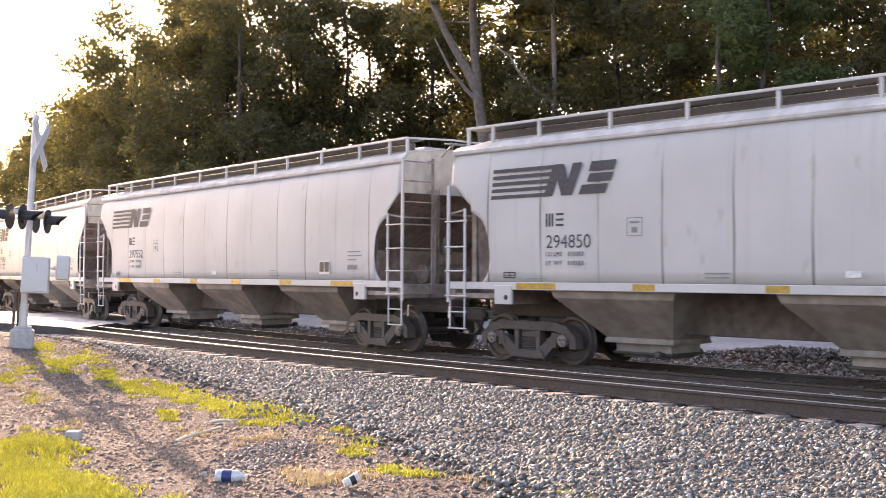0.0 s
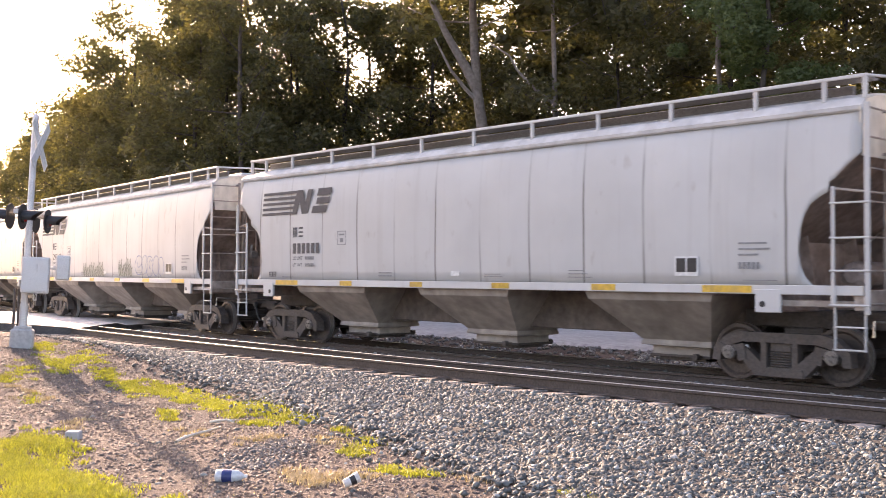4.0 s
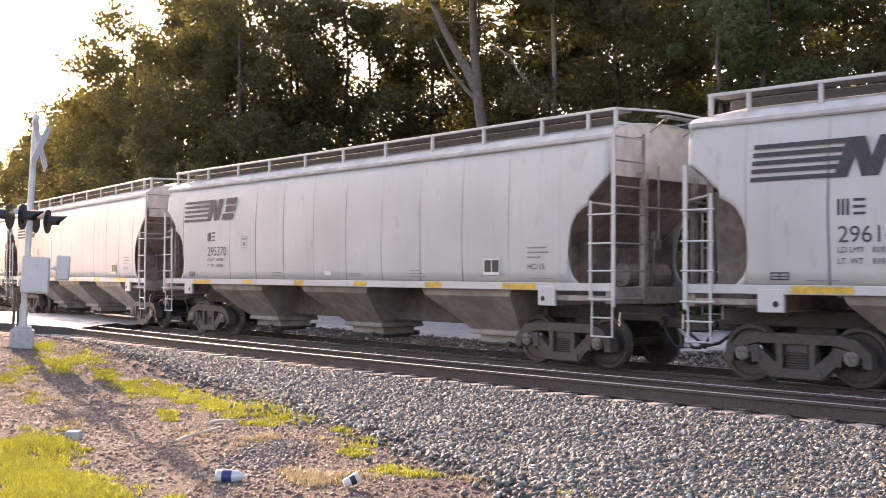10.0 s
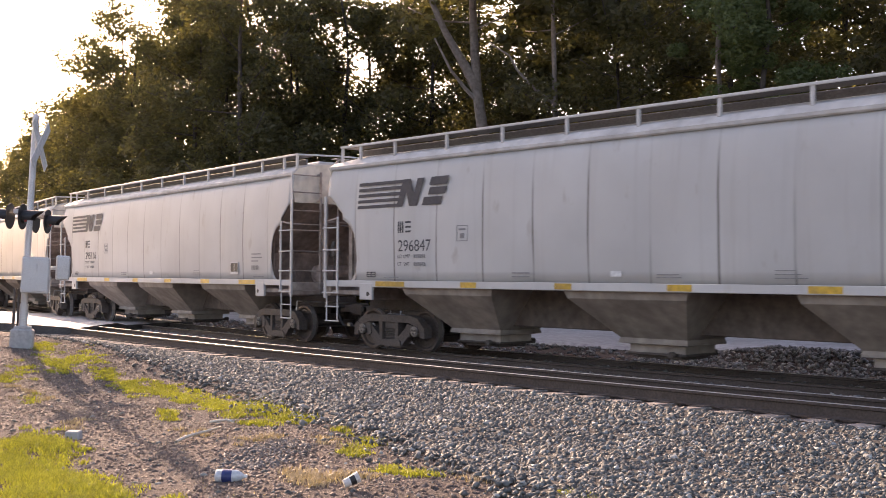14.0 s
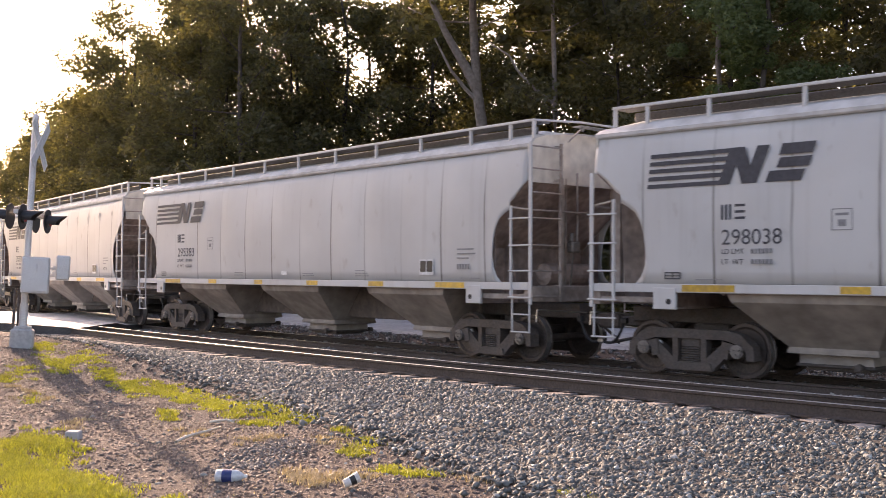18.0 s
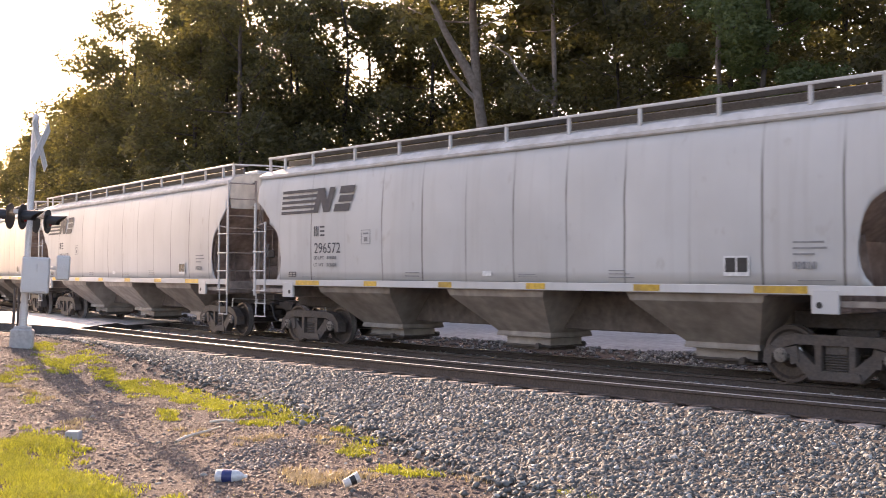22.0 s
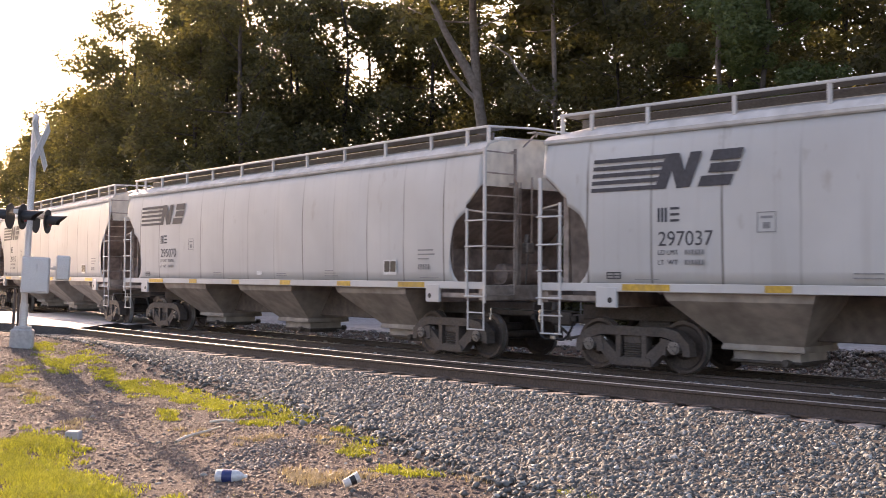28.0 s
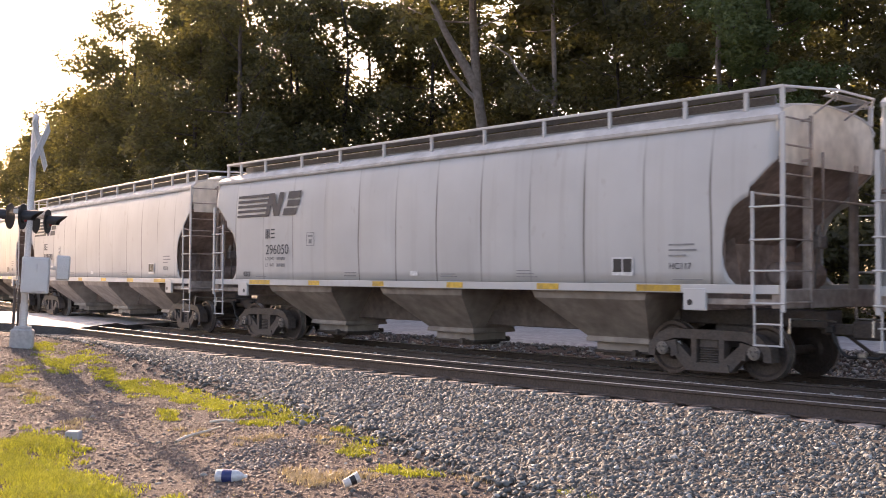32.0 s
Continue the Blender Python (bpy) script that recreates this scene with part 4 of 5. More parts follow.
    for x, w in ((6.23, 0.9), (3.74, 0.54), (1.2, 0.48), (-1.3, 0.4), (-3.75, 0.45), (-6.15, 0.95)):
        part("reflector_strip", boxed(x - w / 2, x + w / 2, -1.66, -1.652, 1.44, 1.55), YELLOW, car, "yellow reflective strip")
    wheels = wheelset_mesh()
    frame_me = finish(side_frame(), "side_frame", DARK_STEEL)
    cap_me, spring_me = finish(bearing_cap(), "bearing_cap", BRIGHT_STEEL), finish(springs(), "spring_nest", DARK_STEEL)
    cap_me.materials[0] = RUSTY_CAP
    bol_me = finish(boxed(-0.2, 0.2, -1.05, 1.05, 0.48, 0.66, bevel=0.03), "bolster", DARK_STEEL)
    beam = bmesh.new()
    for q in (-1, 1):
        rod(beam, (q * 0.42, -1.0, 0.36), (q * 0.42, 1.0, 0.36), 0.035)
        rod(beam, (q * 0.46, -1.02, 0.3), (q * 0.62, -1.02, 0.58), 0.03)
    beam_me = finish(beam, "brake_beam", BRIGHT_STEEL)
    for q in (-1, 1):
        truck = part("truck", finish(boxed(-0.35, 0.35, -0.35, 0.35, 0.66, 0.87, bevel=0.03), "truck", DARK_STEEL), None, car, "grimy two-axle truck", at=Matrix.Translation((q * 6.82, 0, 0)))
        part("bolster", bol_me, None, truck)
        part("brake_beam", beam_me, None, truck)
        for sy in (-1, 1):
            part("side_frame", frame_me, None, truck, at=Matrix.Translation((0, sy * 1.0, 0)))
            part("spring_nest", spring_me, None, truck, at=Matrix.Translation((0, sy * 1.0, 0)))
        for x in (-0.89, 0.89):
            part("wheelset", wheels, None, truck, "brown steel wheels on an axle", at=Matrix.Translation((x, 0, 0.46)))
            for sy in (-1, 1):
                part("bearing_cap", cap_me, None, truck, at=Matrix.Translation((x, 0, 0.46)) @ Matrix.Rotation(0 if sy < 0 else math.pi, 4, "Z"))
    # lettering and plates on the near side
    dec = -1.626
    emblem(car, Matrix.Translation((-7.31, dec, 3.16)))
    mark = part("reporting_mark", bars([(0.0, 0.04, 0, 0.24)]), INK, car, at=Matrix.Translation((-5.93, dec, 2.6)))
    for x0, x1, z0, z1 in ((0.07, 0.11, 0, 0.24), (0.14, 0.18, 0, 0.24), (0.24, 0.42, 0, 0.04), (0.24, 0.42, 0.1, 0.14), (0.24, 0.42, 0.2, 0.24)):
        part("mark_bar", bars([(x0, x1, z0, z1)]), INK, mark)
    for text, z in (("LD LMT", 2.05), ("LT  WT", 1.885)):
        line = part("stencil_text", letters(text, 0.085), None, car, at=Matrix.Translation((-5.93, dec, z)))
        part("data_number", bars([(0.52 + 0.062 * j, 0.565 + 0.062 * j, 0, 0.08) for j in range(6)]), INK_PALE, line)
    bm = bars([(0, 0.32, 0, 0.014), (0, 0.32, 0.31, 0.324), (0, 0.014, 0, 0.324), (0.306, 0.32, 0, 0.324), (0.1, 0.22, 0.06, 0.16), (0.06, 0.26, 0.22, 0.26)])
    part("stencil_box", bm, INK_PALE, car, at=Matrix.Translation((-4.12, dec, 2.38)))
    plate_ob = part("tag_plate", boxed(0, 0.46, -0.006, 0, 0, 0.32), WHITE, car, "white-edged black tag plate", at=Matrix.Translation((5.22, dec + 0.01, 1.7)))
    part("tag_field", bars([(0.03, 0.215, 0.06, 0.29), (0.245, 0.43, 0.06, 0.29)]), BLACK, plate_ob, at=Matrix.Translation((0, -0.0085, 0)))
    part("white_plate", boxed(0, 0.24, -0.004, 0, 0, 0.1), WHITE, car, at=Matrix.Translation((-0.25, dec + 0.012, 1.68)))
    for x, z, rows in ((6.42, 1.79, ((0.5, 0.41, 0.03), (0.55, 0.32, 0.03), (0.35, 0.23, 0.03))), (-2.6, 1.66, ((0.45, 0, 0.022), (0.45, 0.07, 0.022))), (2.9, 1.66, ((0.55, 0, 0.016), (0.45, 0.06, 0.015), (0.35, 0.12, 0.015))), (-6.4, 1.63, ((0.5, 0, 0.012),)), (6.5, 1.63, ((0.6, 0, 0.012),)), (0.72, 1.66, ((0.5, 0, 0.014), (0.45, 0.05, 0.014)))):
        for wide, up, tall in rows:
            part("data_line", bars([(0, wide, 0, tall)]), INK_PALE, car, at=Matrix.Translation((x, dec + 0.012 if x < 6 else dec + 0.004, z + up)))
    part("mesh_tag", bars([(0, 0.3, 0, 0.02), (0, 0.3, 0.1, 0.12), (0, 0.02, 0, 0.12), (0.28, 0.3, 0, 0.12), (0.14, 0.16, 0, 0.12), (0, 0.3, 0.05, 0.065)]), INK, car, at=Matrix.Translation((-6.98, dec + 0.016, 1.64)))
    return car


TRAIN_LABEL = "weathered pale grey covered hopper car rolling on the far track"
CODES = {5: "HC118", 7: "HC115", 8: "HC117", 13: "HC115", 20: "HC117"}
NUMBERS = ("294850", "297552", "297862", "", "296113", "295107", "296141", "295370", "296015", "296847", "295116", "298038",
           "295383", "295323", "296572", "296457", "296299", "297037", "295070", "296917", "296050", "", "")
KNOTS = ((0, -14.27), (4, 32.58), (8, 78.86), (12, 124.46), (16, 169.53), (20, 213.93), (24, 257.72), (28, 301.01), (32, 344.09))


def travelled(t):
    """Distance of the first car's rear walkway post along the line: a natural cubic through the knots."""
    return float(np.interp(t, TRAVEL_T, TRAVEL_S))


def natural_spline(knots, ts):
    x, y = np.array(knots, float).T
    k, h = len(x), np.diff(x)
    a, b = np.eye(k), np.zeros(k)
    for i in range(1, k - 1):
        a[i, i - 1:i + 2] = h[i - 1], 2 * (h[i - 1] + h[i]), h[i]
        b[i] = 6 * ((y[i + 1] - y[i]) / h[i] - (y[i] - y[i - 1]) / h[i - 1])
    m = np.linalg.solve(a, b)
    i = np.clip(np.searchsorted(x, ts) - 1, 0, k - 2)
    p, q = x[i + 1] - ts, ts - x[i]
    return (m[i] * p ** 3 + m[i + 1] * q ** 3) / 6 / h[i] + (y[i] / h[i] - m[i] * h[i] / 6) * p + (y[i + 1] / h[i] - m[i + 1] * h[i] / 6) * q


TRAVEL_T = np.arange(0, 32 * FPS + 1) / FPS
TRAVEL_S = natural_spline(KNOTS, TRAVEL_T)


def car_pose(k, t):
    s = travelled(t) - k * PITCH + 8.23
    return Matrix.Translation(place(s, SIDE_N + 1.66, 0.0)) @ Matrix.Rotation(heading(s), 4, "Z")


first = hopper_car()
tagged(first, TRAIN_LABEL, "rail car", "hopper cars of the train")
train = [first] + [copy_thing(first, car_pose(k, 0.0)) for k in range(1, len(NUMBERS))]
first.matrix_basis = car_pose(0, 0.0)
for k, (car, number) in enumerate(zip(train, NUMBERS)):
    at = Matrix.Translation((-5.93, -1.624, 2.2))
    if number:
        part("car_number", letters(number, 0.25), None, car, at=at)
    else:
        part("car_number", bars([(0.19 * j, 0.19 * j + 0.13, 0, 0.25) for j in range(6)]), INK, car, at=at)
    at = Matrix.Translation((6.42, -1.622, 1.81))
    if k in CODES:
        part("class_code", letters(CODES[k], 0.11), None, car, at=at)
    else:
        part("class_code", bars([(0.08 * j, 0.08 * j + 0.05, 0, 0.11) for j in range(5)]), INK_PALE, car, at=at)


def scrawl(bm, pts, r):
    for a, b in zip(pts, pts[1:]):
        rod(bm, (a[0], 0, a[1]), (b[0], 0, b[1]), r, 5)


tag_car = train[4]
tagged(tag_car, "weathered pale grey covered hopper car with spray-painted scrawls")
FLAT = Matrix.Diagonal((1, 0.05, 1, 1))


def ring(cx, cz, rx, rz, a0=0.0, a1=2.0, wob=0.1):
    """An uneven arc from a0 to a1 half turns."""
    return [(cx + rx * math.cos(math.pi * (a0 + (a1 - a0) * k / 18)) * (1 + wob * math.sin(k * 0.9)), cz + rz * math.sin(math.pi * (a0 + (a1 - a0) * k / 18))) for k in range(19)]


bubble = [(0.3, 0.34, 0.31, 0.3, 0.1, 2.05), (0.32, 0.42, 0.16, 0.14, 0.9, 1.9), (0.8, 0.36, 0.25, 0.28, -0.5, 1.2), (1.2, 0.3, 0.28, 0.32, 0.0, 1.9), (1.28, 0.36, 0.12, 0.14, 0.2, 1.6), (1.72, 0.32, 0.26, 0.3, 0.2, 2.1), (2.12, 0.3, 0.22, 0.28, -0.3, 1.5)]
bm = bmesh.new()
for c in bubble:
    scrawl(bm, ring(*c), 0.014)
part("spray_scrawl", bm, BLUE_SPRAY, tag_car, "blue bubble-shaped spray scrawl", at=Matrix.Translation((2.75, -1.624, 1.62)) @ FLAT)
for x, wd, ht, count, thick in ((-2.32, 2.15, 0.42, 10, 0.018), (1.25, 1.2, 0.5, 6, 0.022)):
    bm = bmesh.new()
    for lap, phase in ((0, 0.0), (1, 1.9)):
        steps = count * 14
        scrawl(bm, [(x + wd * k / steps + 0.06 * math.sin(0.9 * k + phase), max(0, ht * (0.5 + 0.48 * math.sin(0.45 * k + phase)) * (0.85 + 0.3 * math.sin(0.11 * k + 2 * lap)))) for k in range(steps)], thick * (1 if lap else 0.8))
    part("spray_scrawl", bm, GREEN_SPRAY, tag_car, "dull green spray scrawl", at=Matrix.Translation((0, -1.624, 1.61)) @ FLAT)


# one car carries rubbed grey smears at the tops of its joints
rs = random.Random(9)
smeared = train[13]
tagged(smeared, "weathered pale grey hopper car with grey smears high up")
for x, z, wide, tall in ((1.91, 3.6, 0.1, 0.16), (3.24, 3.6, 0.15, 0.2), (4.57, 3.62, 0.17, 0.2), (5.9, 3.64, 0.17, 0.18), (7.23, 3.66, 0.1, 0.14), (-6.6, 3.86, 0.7, 0.07), (-5.2, 3.84, 0.9, 0.08), (-4.05, 3.8, 0.4, 0.11)):
    rim = [(x + wide * rs.uniform(0.4, 1.1) * math.cos(j * 0.393), z + tall * rs.uniform(0.55, 1.1) * math.sin(j * 0.393)) for j in range(16)]
    smear = plate(bmesh.new(), rim, -0.001, 0.001)
    part("grime_smear", smear, GRIME, smeared, "grey rubbed smear", at=Matrix.Translation((0, -side_y(z) - 0.016, 0)))

# ---------------------------------------------------------------- woods behind the line


def limb(bm, pts, r0, r1, sides=7):
    """A tapered, bent limb through the points."""
    rings = []
    for k, p in enumerate(pts):
        d = Vector(pts[min(k + 1, len(pts) - 1)]) - Vector(pts[max(k - 1, 0)])
        rot = d.to_track_quat("Z", "Y").to_matrix()
        r = r0 + (r1 - r0) * k / (len(pts) - 1)
        rings.append([bm.verts.new(Vector(p) + rot @ Vector((r * math.cos(6.2832 * j / sides), r * math.sin(6.2832 * j / sides), 0))) for j in range(sides)])
    for a, b in zip(rings, rings[1:]):
        for j in range(sides):
            bm.faces.new((a[j], a[(j + 1) % sides], b[(j + 1) % sides], b[j]))
    bm.faces.new(rings[-1])


def leaf_cloud(centres, radii, per, size, rng):
    """Leaves: folded diamonds, thick round the rim of each clump."""
    n = len(centres) * per
    c = np.repeat(np.array(centres), per, 0)
    rr = np.repeat(np.array(radii), per)
    d = rng.standard_normal((n, 3))
    d /= np.linalg.norm(d, axis=1)[:, None]
    p = c + d * (rr * rng.uniform(0.35, 1.0, n) ** 0.6)[:, None] * [1, 1, 0.75]
    u = rng.standard_normal((n, 3))
    u[:, 2] *= 0.6
    u /= np.linalg.norm(u, axis=1)[:, None]
    v = np.cross(u, d + 0.5 * rng.standard_normal((n, 3)))
    v /= np.linalg.norm(v, axis=1)[:, None]
    s = size * rng.uniform(0.6, 1.35, n)[:, None]
    quad = np.stack([p - u * s, p + v * s * 0.5, p + u * s, p - v * s * 0.5], 1)
    return quad.reshape(-1, 3)


def quads(name, v, material):
    k = len(v) // 4
    me = bpy.data.meshes.new(name)
    me.vertices.add(len(v))
    me.vertices.foreach_set("co", np.ascontiguousarray(v).reshape(-1))
    me.loops.add(4 * k)
    me.loops.foreach_set("vertex_index", np.arange(4 * k, dtype=np.int32))
    me.polygons.add(k)
    me.polygons.foreach_set("loop_start", np.arange(0, 4 * k, 4, dtype=np.int32))
    me.update(calc_edges=True)
    me.materials.append(material)
    return me


def tree(name, tall, girth, crown_from, spread, clumps, per, leaf, seed, bark, lean=(0, 0), label="", leaf_size=0.2, sway=(), boughs_at=()):
    rng, r = np.random.default_rng(seed), random.Random(seed)
    ob = new(name)
    bm = bmesh.new()
    axis_pts = [Vector((lean[0] * (k / 8) ** 1.3 * tall + r.uniform(-0.12, 0.12) * k / 4, lean[1] * (k / 8) * tall + r.uniform(-0.12, 0.12) * k / 4, tall * 0.92 * k / 8)) for k in range(9)]
    for pt, x in zip(axis_pts, sway):
        pt.x = x
    axis_pts[0].z = -0.3
    limb(bm, axis_pts, girth, girth * 0.18, 9)
    centres, radii = [], []
    boughs = 9 + int(tall / 3)
    for k in range(boughs):
        f = crown_from + (0.97 - crown_from) * (k + r.random() * 0.6) / boughs
        i = min(int(f * 8), 7)
        base = axis_pts[i].lerp(axis_pts[i + 1], f * 8 - i)
        a = k * 2.4 + r.uniform(-0.4, 0.4)
        reach = spread * (0.55 + 0.45 * math.sin(math.pi * min(1, (f - crown_from) / (1 - crown_from) * 0.85 + 0.15))) * r.uniform(0.75, 1.15)
        tip = base + Vector((math.cos(a) * reach, math.sin(a) * reach, reach * r.uniform(0.15, 0.6)))
        mid = base.lerp(tip, 0.5) + Vector((0, 0, -0.1 * reach * r.random()))
        limb(bm, [base, mid, tip], girth * 0.32 * (1.1 - f), 0.02, 5)
        for j in range(clumps):
            q = r.uniform(0.35, 1.05)
            p = base.lerp(tip, q) + Vector((r.gauss(0, 0.5), r.gauss(0, 0.5), r.gauss(0, 0.45)))
            centres.append(p[:])
            radii.append(r.uniform(0.6, 1.25) * spread / 4.0)
    for thick, pts in boughs_at:
        limb(bm, [Vector(q) for q in pts], girth * thick, girth * thick * 0.35, 7)
    part("trunk", bm, bark, ob, "pale bare trunk" if bark is PALE_BARK else "", smooth=True)
    part("crown", quads("crown", leaf_cloud(centres, radii, per, leaf_size, rng), leaf), None, ob)
    return tagged(ob, label or "tall broadleaf tree in dense dark summer leaf", "tree", "trees of the wood behind the line")


kinds = [tree("tree", 19, 0.26, 0.16, 4.6, 6, 160, LEAF, 21, BARK, leaf_size=0.125), tree("tree", 16.5, 0.22, 0.12, 4.3, 6, 160, LEAF, 22, BARK, (0.03, 0), leaf_size=0.12),
         tree("tree", 21, 0.3, 0.22, 5.0, 6, 160, LEAF, 23, BARK, (-0.02, 0.02), leaf_size=0.13), tree("tree", 14, 0.18, 0.08, 3.8, 6, 155, LEAF, 24, BARK, leaf_size=0.115)]
deep_kinds = [tree("tree", 19, 0.26, 0.16, 4.6, 6, 46, LEAF, 25, BARK, leaf_size=0.24), tree("tree", 21, 0.3, 0.2, 5.0, 6, 46, LEAF, 26, BARK, leaf_size=0.24)]
shrubs = [tree("shrub", 4.2, 0.07, 0.05, 2.0, 5, 130, LEAF, 31, BARK, label="low leafy shrub at the foot of the wood", leaf_size=0.1),
          tree("shrub", 3.2, 0.06, 0.05, 1.8, 5, 130, LEAF, 32, BARK, label="low leafy shrub at the foot of the wood", leaf_size=0.1)]
for ob in shrubs:
    tagged(ob, category="shrub", group="shrubs along the wood")
rw = random.Random(5)
grown = set()


def plant(proto, s, n, size=1.0, turn=None):
    p = place(s, n)
    z = float(ground_z(p.x, p.y))
    m = Matrix.Translation((p.x, p.y, z)) @ Matrix.Rotation(rw.uniform(0, 6.28) if turn is None else turn, 4, "Z")
    if proto.name not in grown:
        grown.add(proto.name)
        ob = proto
        ob.matrix_basis = m
    else:
        ob = copy_thing(proto, m)
    ob.scale = (size * rw.uniform(0.92, 1.08), size * rw.uniform(0.92, 1.08), size)
    return ob


for n0, n1, gap, lo, hi in ((32, 35, 4.6, -44, 22), (37, 43, 4.4, -52, 26), (46, 54, 5.5, -40, 30), (58, 68, 7.0, -30, 36)):
    s = lo
    while s < hi:
        at, far_off = s + rw.uniform(-1.2, 1.2), rw.uniform(n0, n1)
        q = place(at, far_off)
        thin = n0 > 36 and 22.3 < math.degrees(math.atan2(-q.x, q.y)) < 26.0      # a thin place in the wood
        turn = math.degrees(math.atan2(-q.x, q.y))
        if n0 < 36:
            thin = 22.9 < turn < 25.2 or 34.8 < turn < 43.0
        if not thin:
            plant(kinds[rw.randrange(4)] if n0 < 45 else deep_kinds[rw.randrange(2)], at, far_off, rw.uniform(0.95, 1.15))
        s += gap
# the wood comes closer beyond the road and falls away in height
for n0, n1, gap, lo, table in ((24, 26, 4.0, -112, (14, 15, 16.3, 16.8, 18.5, 20, 19)), (28.5, 32, 6.6, -106, (17, 19, 20, 21, 23, 23, 19))):
    s = lo
    while s < -43:
        want = float(np.interp(s, [-112, -100, -88, -76, -66, -61, -43], table)) * rw.uniform(0.92, 1.04)
        kind = rw.randrange(4)
        plant(kinds[kind], s + rw.uniform(-1, 1), rw.uniform(n0, n1), want / (19.5, 17, 21.5, 14.5)[kind])
        s += gap
for s, n, size in ((-45.6, 28.5, 1.0), (-59.6, 36.0, 1.0), (-44.2, 31.0, 1.05)):
    plant(kinds[1], s, n, size)
for s, n, size in ((-41.4, 42.0, 1.1), (-35.9, 40.0, 1.05), (-47.5, 33.6, 0.95), (-33.0, 44.0, 1.15)):
    plant(deep_kinds[0], s, n, size)
# Small trees added in line with the sun, to shade the road behind the train.
for s in (-46, -51, -56, -61, -66, -71):
    plant(kinds[3], s, rw.uniform(21.4, 22.3), rw.uniform(0.5, 0.62))
s = -98
while s < -44:
    plant(shrubs[rw.randrange(2)], s, rw.uniform(22.6, 23.4), rw.uniform(0.8, 1.2))
    s += 2.6
s = -44
while s < 18:
    plant(shrubs[rw.randrange(2)], s + rw.uniform(-0.6, 0.6), rw.uniform(29.8, 31.2), rw.uniform(0.8, 1.3))
    s += 2.0
# three trunks that stand clear of the foliage
bare = tree("tree", 20, 0.33, 0.62, 4.5, 5, 70, LEAF, 41, PALE_BARK, (0, 0), "tall leaning tree with a pale bare forked trunk",
            sway=(0, -0.3, -0.65, -1.0, -1.3, -1.44, -1.5, -1.6, -1.7),
            boughs_at=((0.7, ((-1.3, 0, 9.2), (-1.75, 0, 10.1), (-2.5, 0.1, 11.5), (-3.4, 0.1, 13.6))), (0.3, ((-1.2, 0, 8.6), (-1.75, -0.1, 9.2), (-2.3, -0.1, 9.95), (-2.9, -0.2, 11.2)))))
plant(bare, -29.3, 30.4, 1.0, 0.75)
slim = tree("tree", 17, 0.2, 0.68, 3.4, 4, 60, LEAF, 42, PALE_BARK, (0.0, 0), "slim tree with a pale bare trunk and one long bough",
            sway=(0.1, 0.06, 0.02, 0, 0, -0.04, -0.1, -0.1, -0.15), boughs_at=((0.4, ((0, 0, 8.2), (-0.55, 0, 8.6), (-1.06, 0, 9.05), (-1.45, 0, 9.5), (-1.75, 0, 10.05), (-2.5, 0, 10.5))),))
plant(slim, -26.15, 30.0, 1.0, 0.75)
post = tree("tree", 19, 0.17, 0.66, 2.6, 5, 120, LEAF, 43, PALE_BARK, (0.0, 0), "slim tree with a pale straight trunk", leaf_size=0.12)
plant(post, -18.3, 30.3, 1.0, 0.75)
ivy = tree("tree", 17, 0.14, 0.1, 2.1, 10, 420, LEAF_IVY, 44, BARK, (0.0, 0), "bright green leafy tree at the edge of the wood", leaf_size=0.07)
plant(ivy, -16.75, 30.6, 1.0, 0.75)

# ---------------------------------------------------------------- crossing signal


def ring_disc(bm, c, r, depth, sides=20):
    k = bmesh.ops.create_cone(bm, cap_ends=True, segments=sides, radius1=r, radius2=r, depth=depth)
    bmesh.ops.transform(bm, matrix=Matrix.Translation(c) @ Matrix.Rotation(radians(90), 4, "X"), verts=k["verts"])


TURN = Matrix.Rotation(radians(74), 4, "Z")      # the lamps and boards face along the road


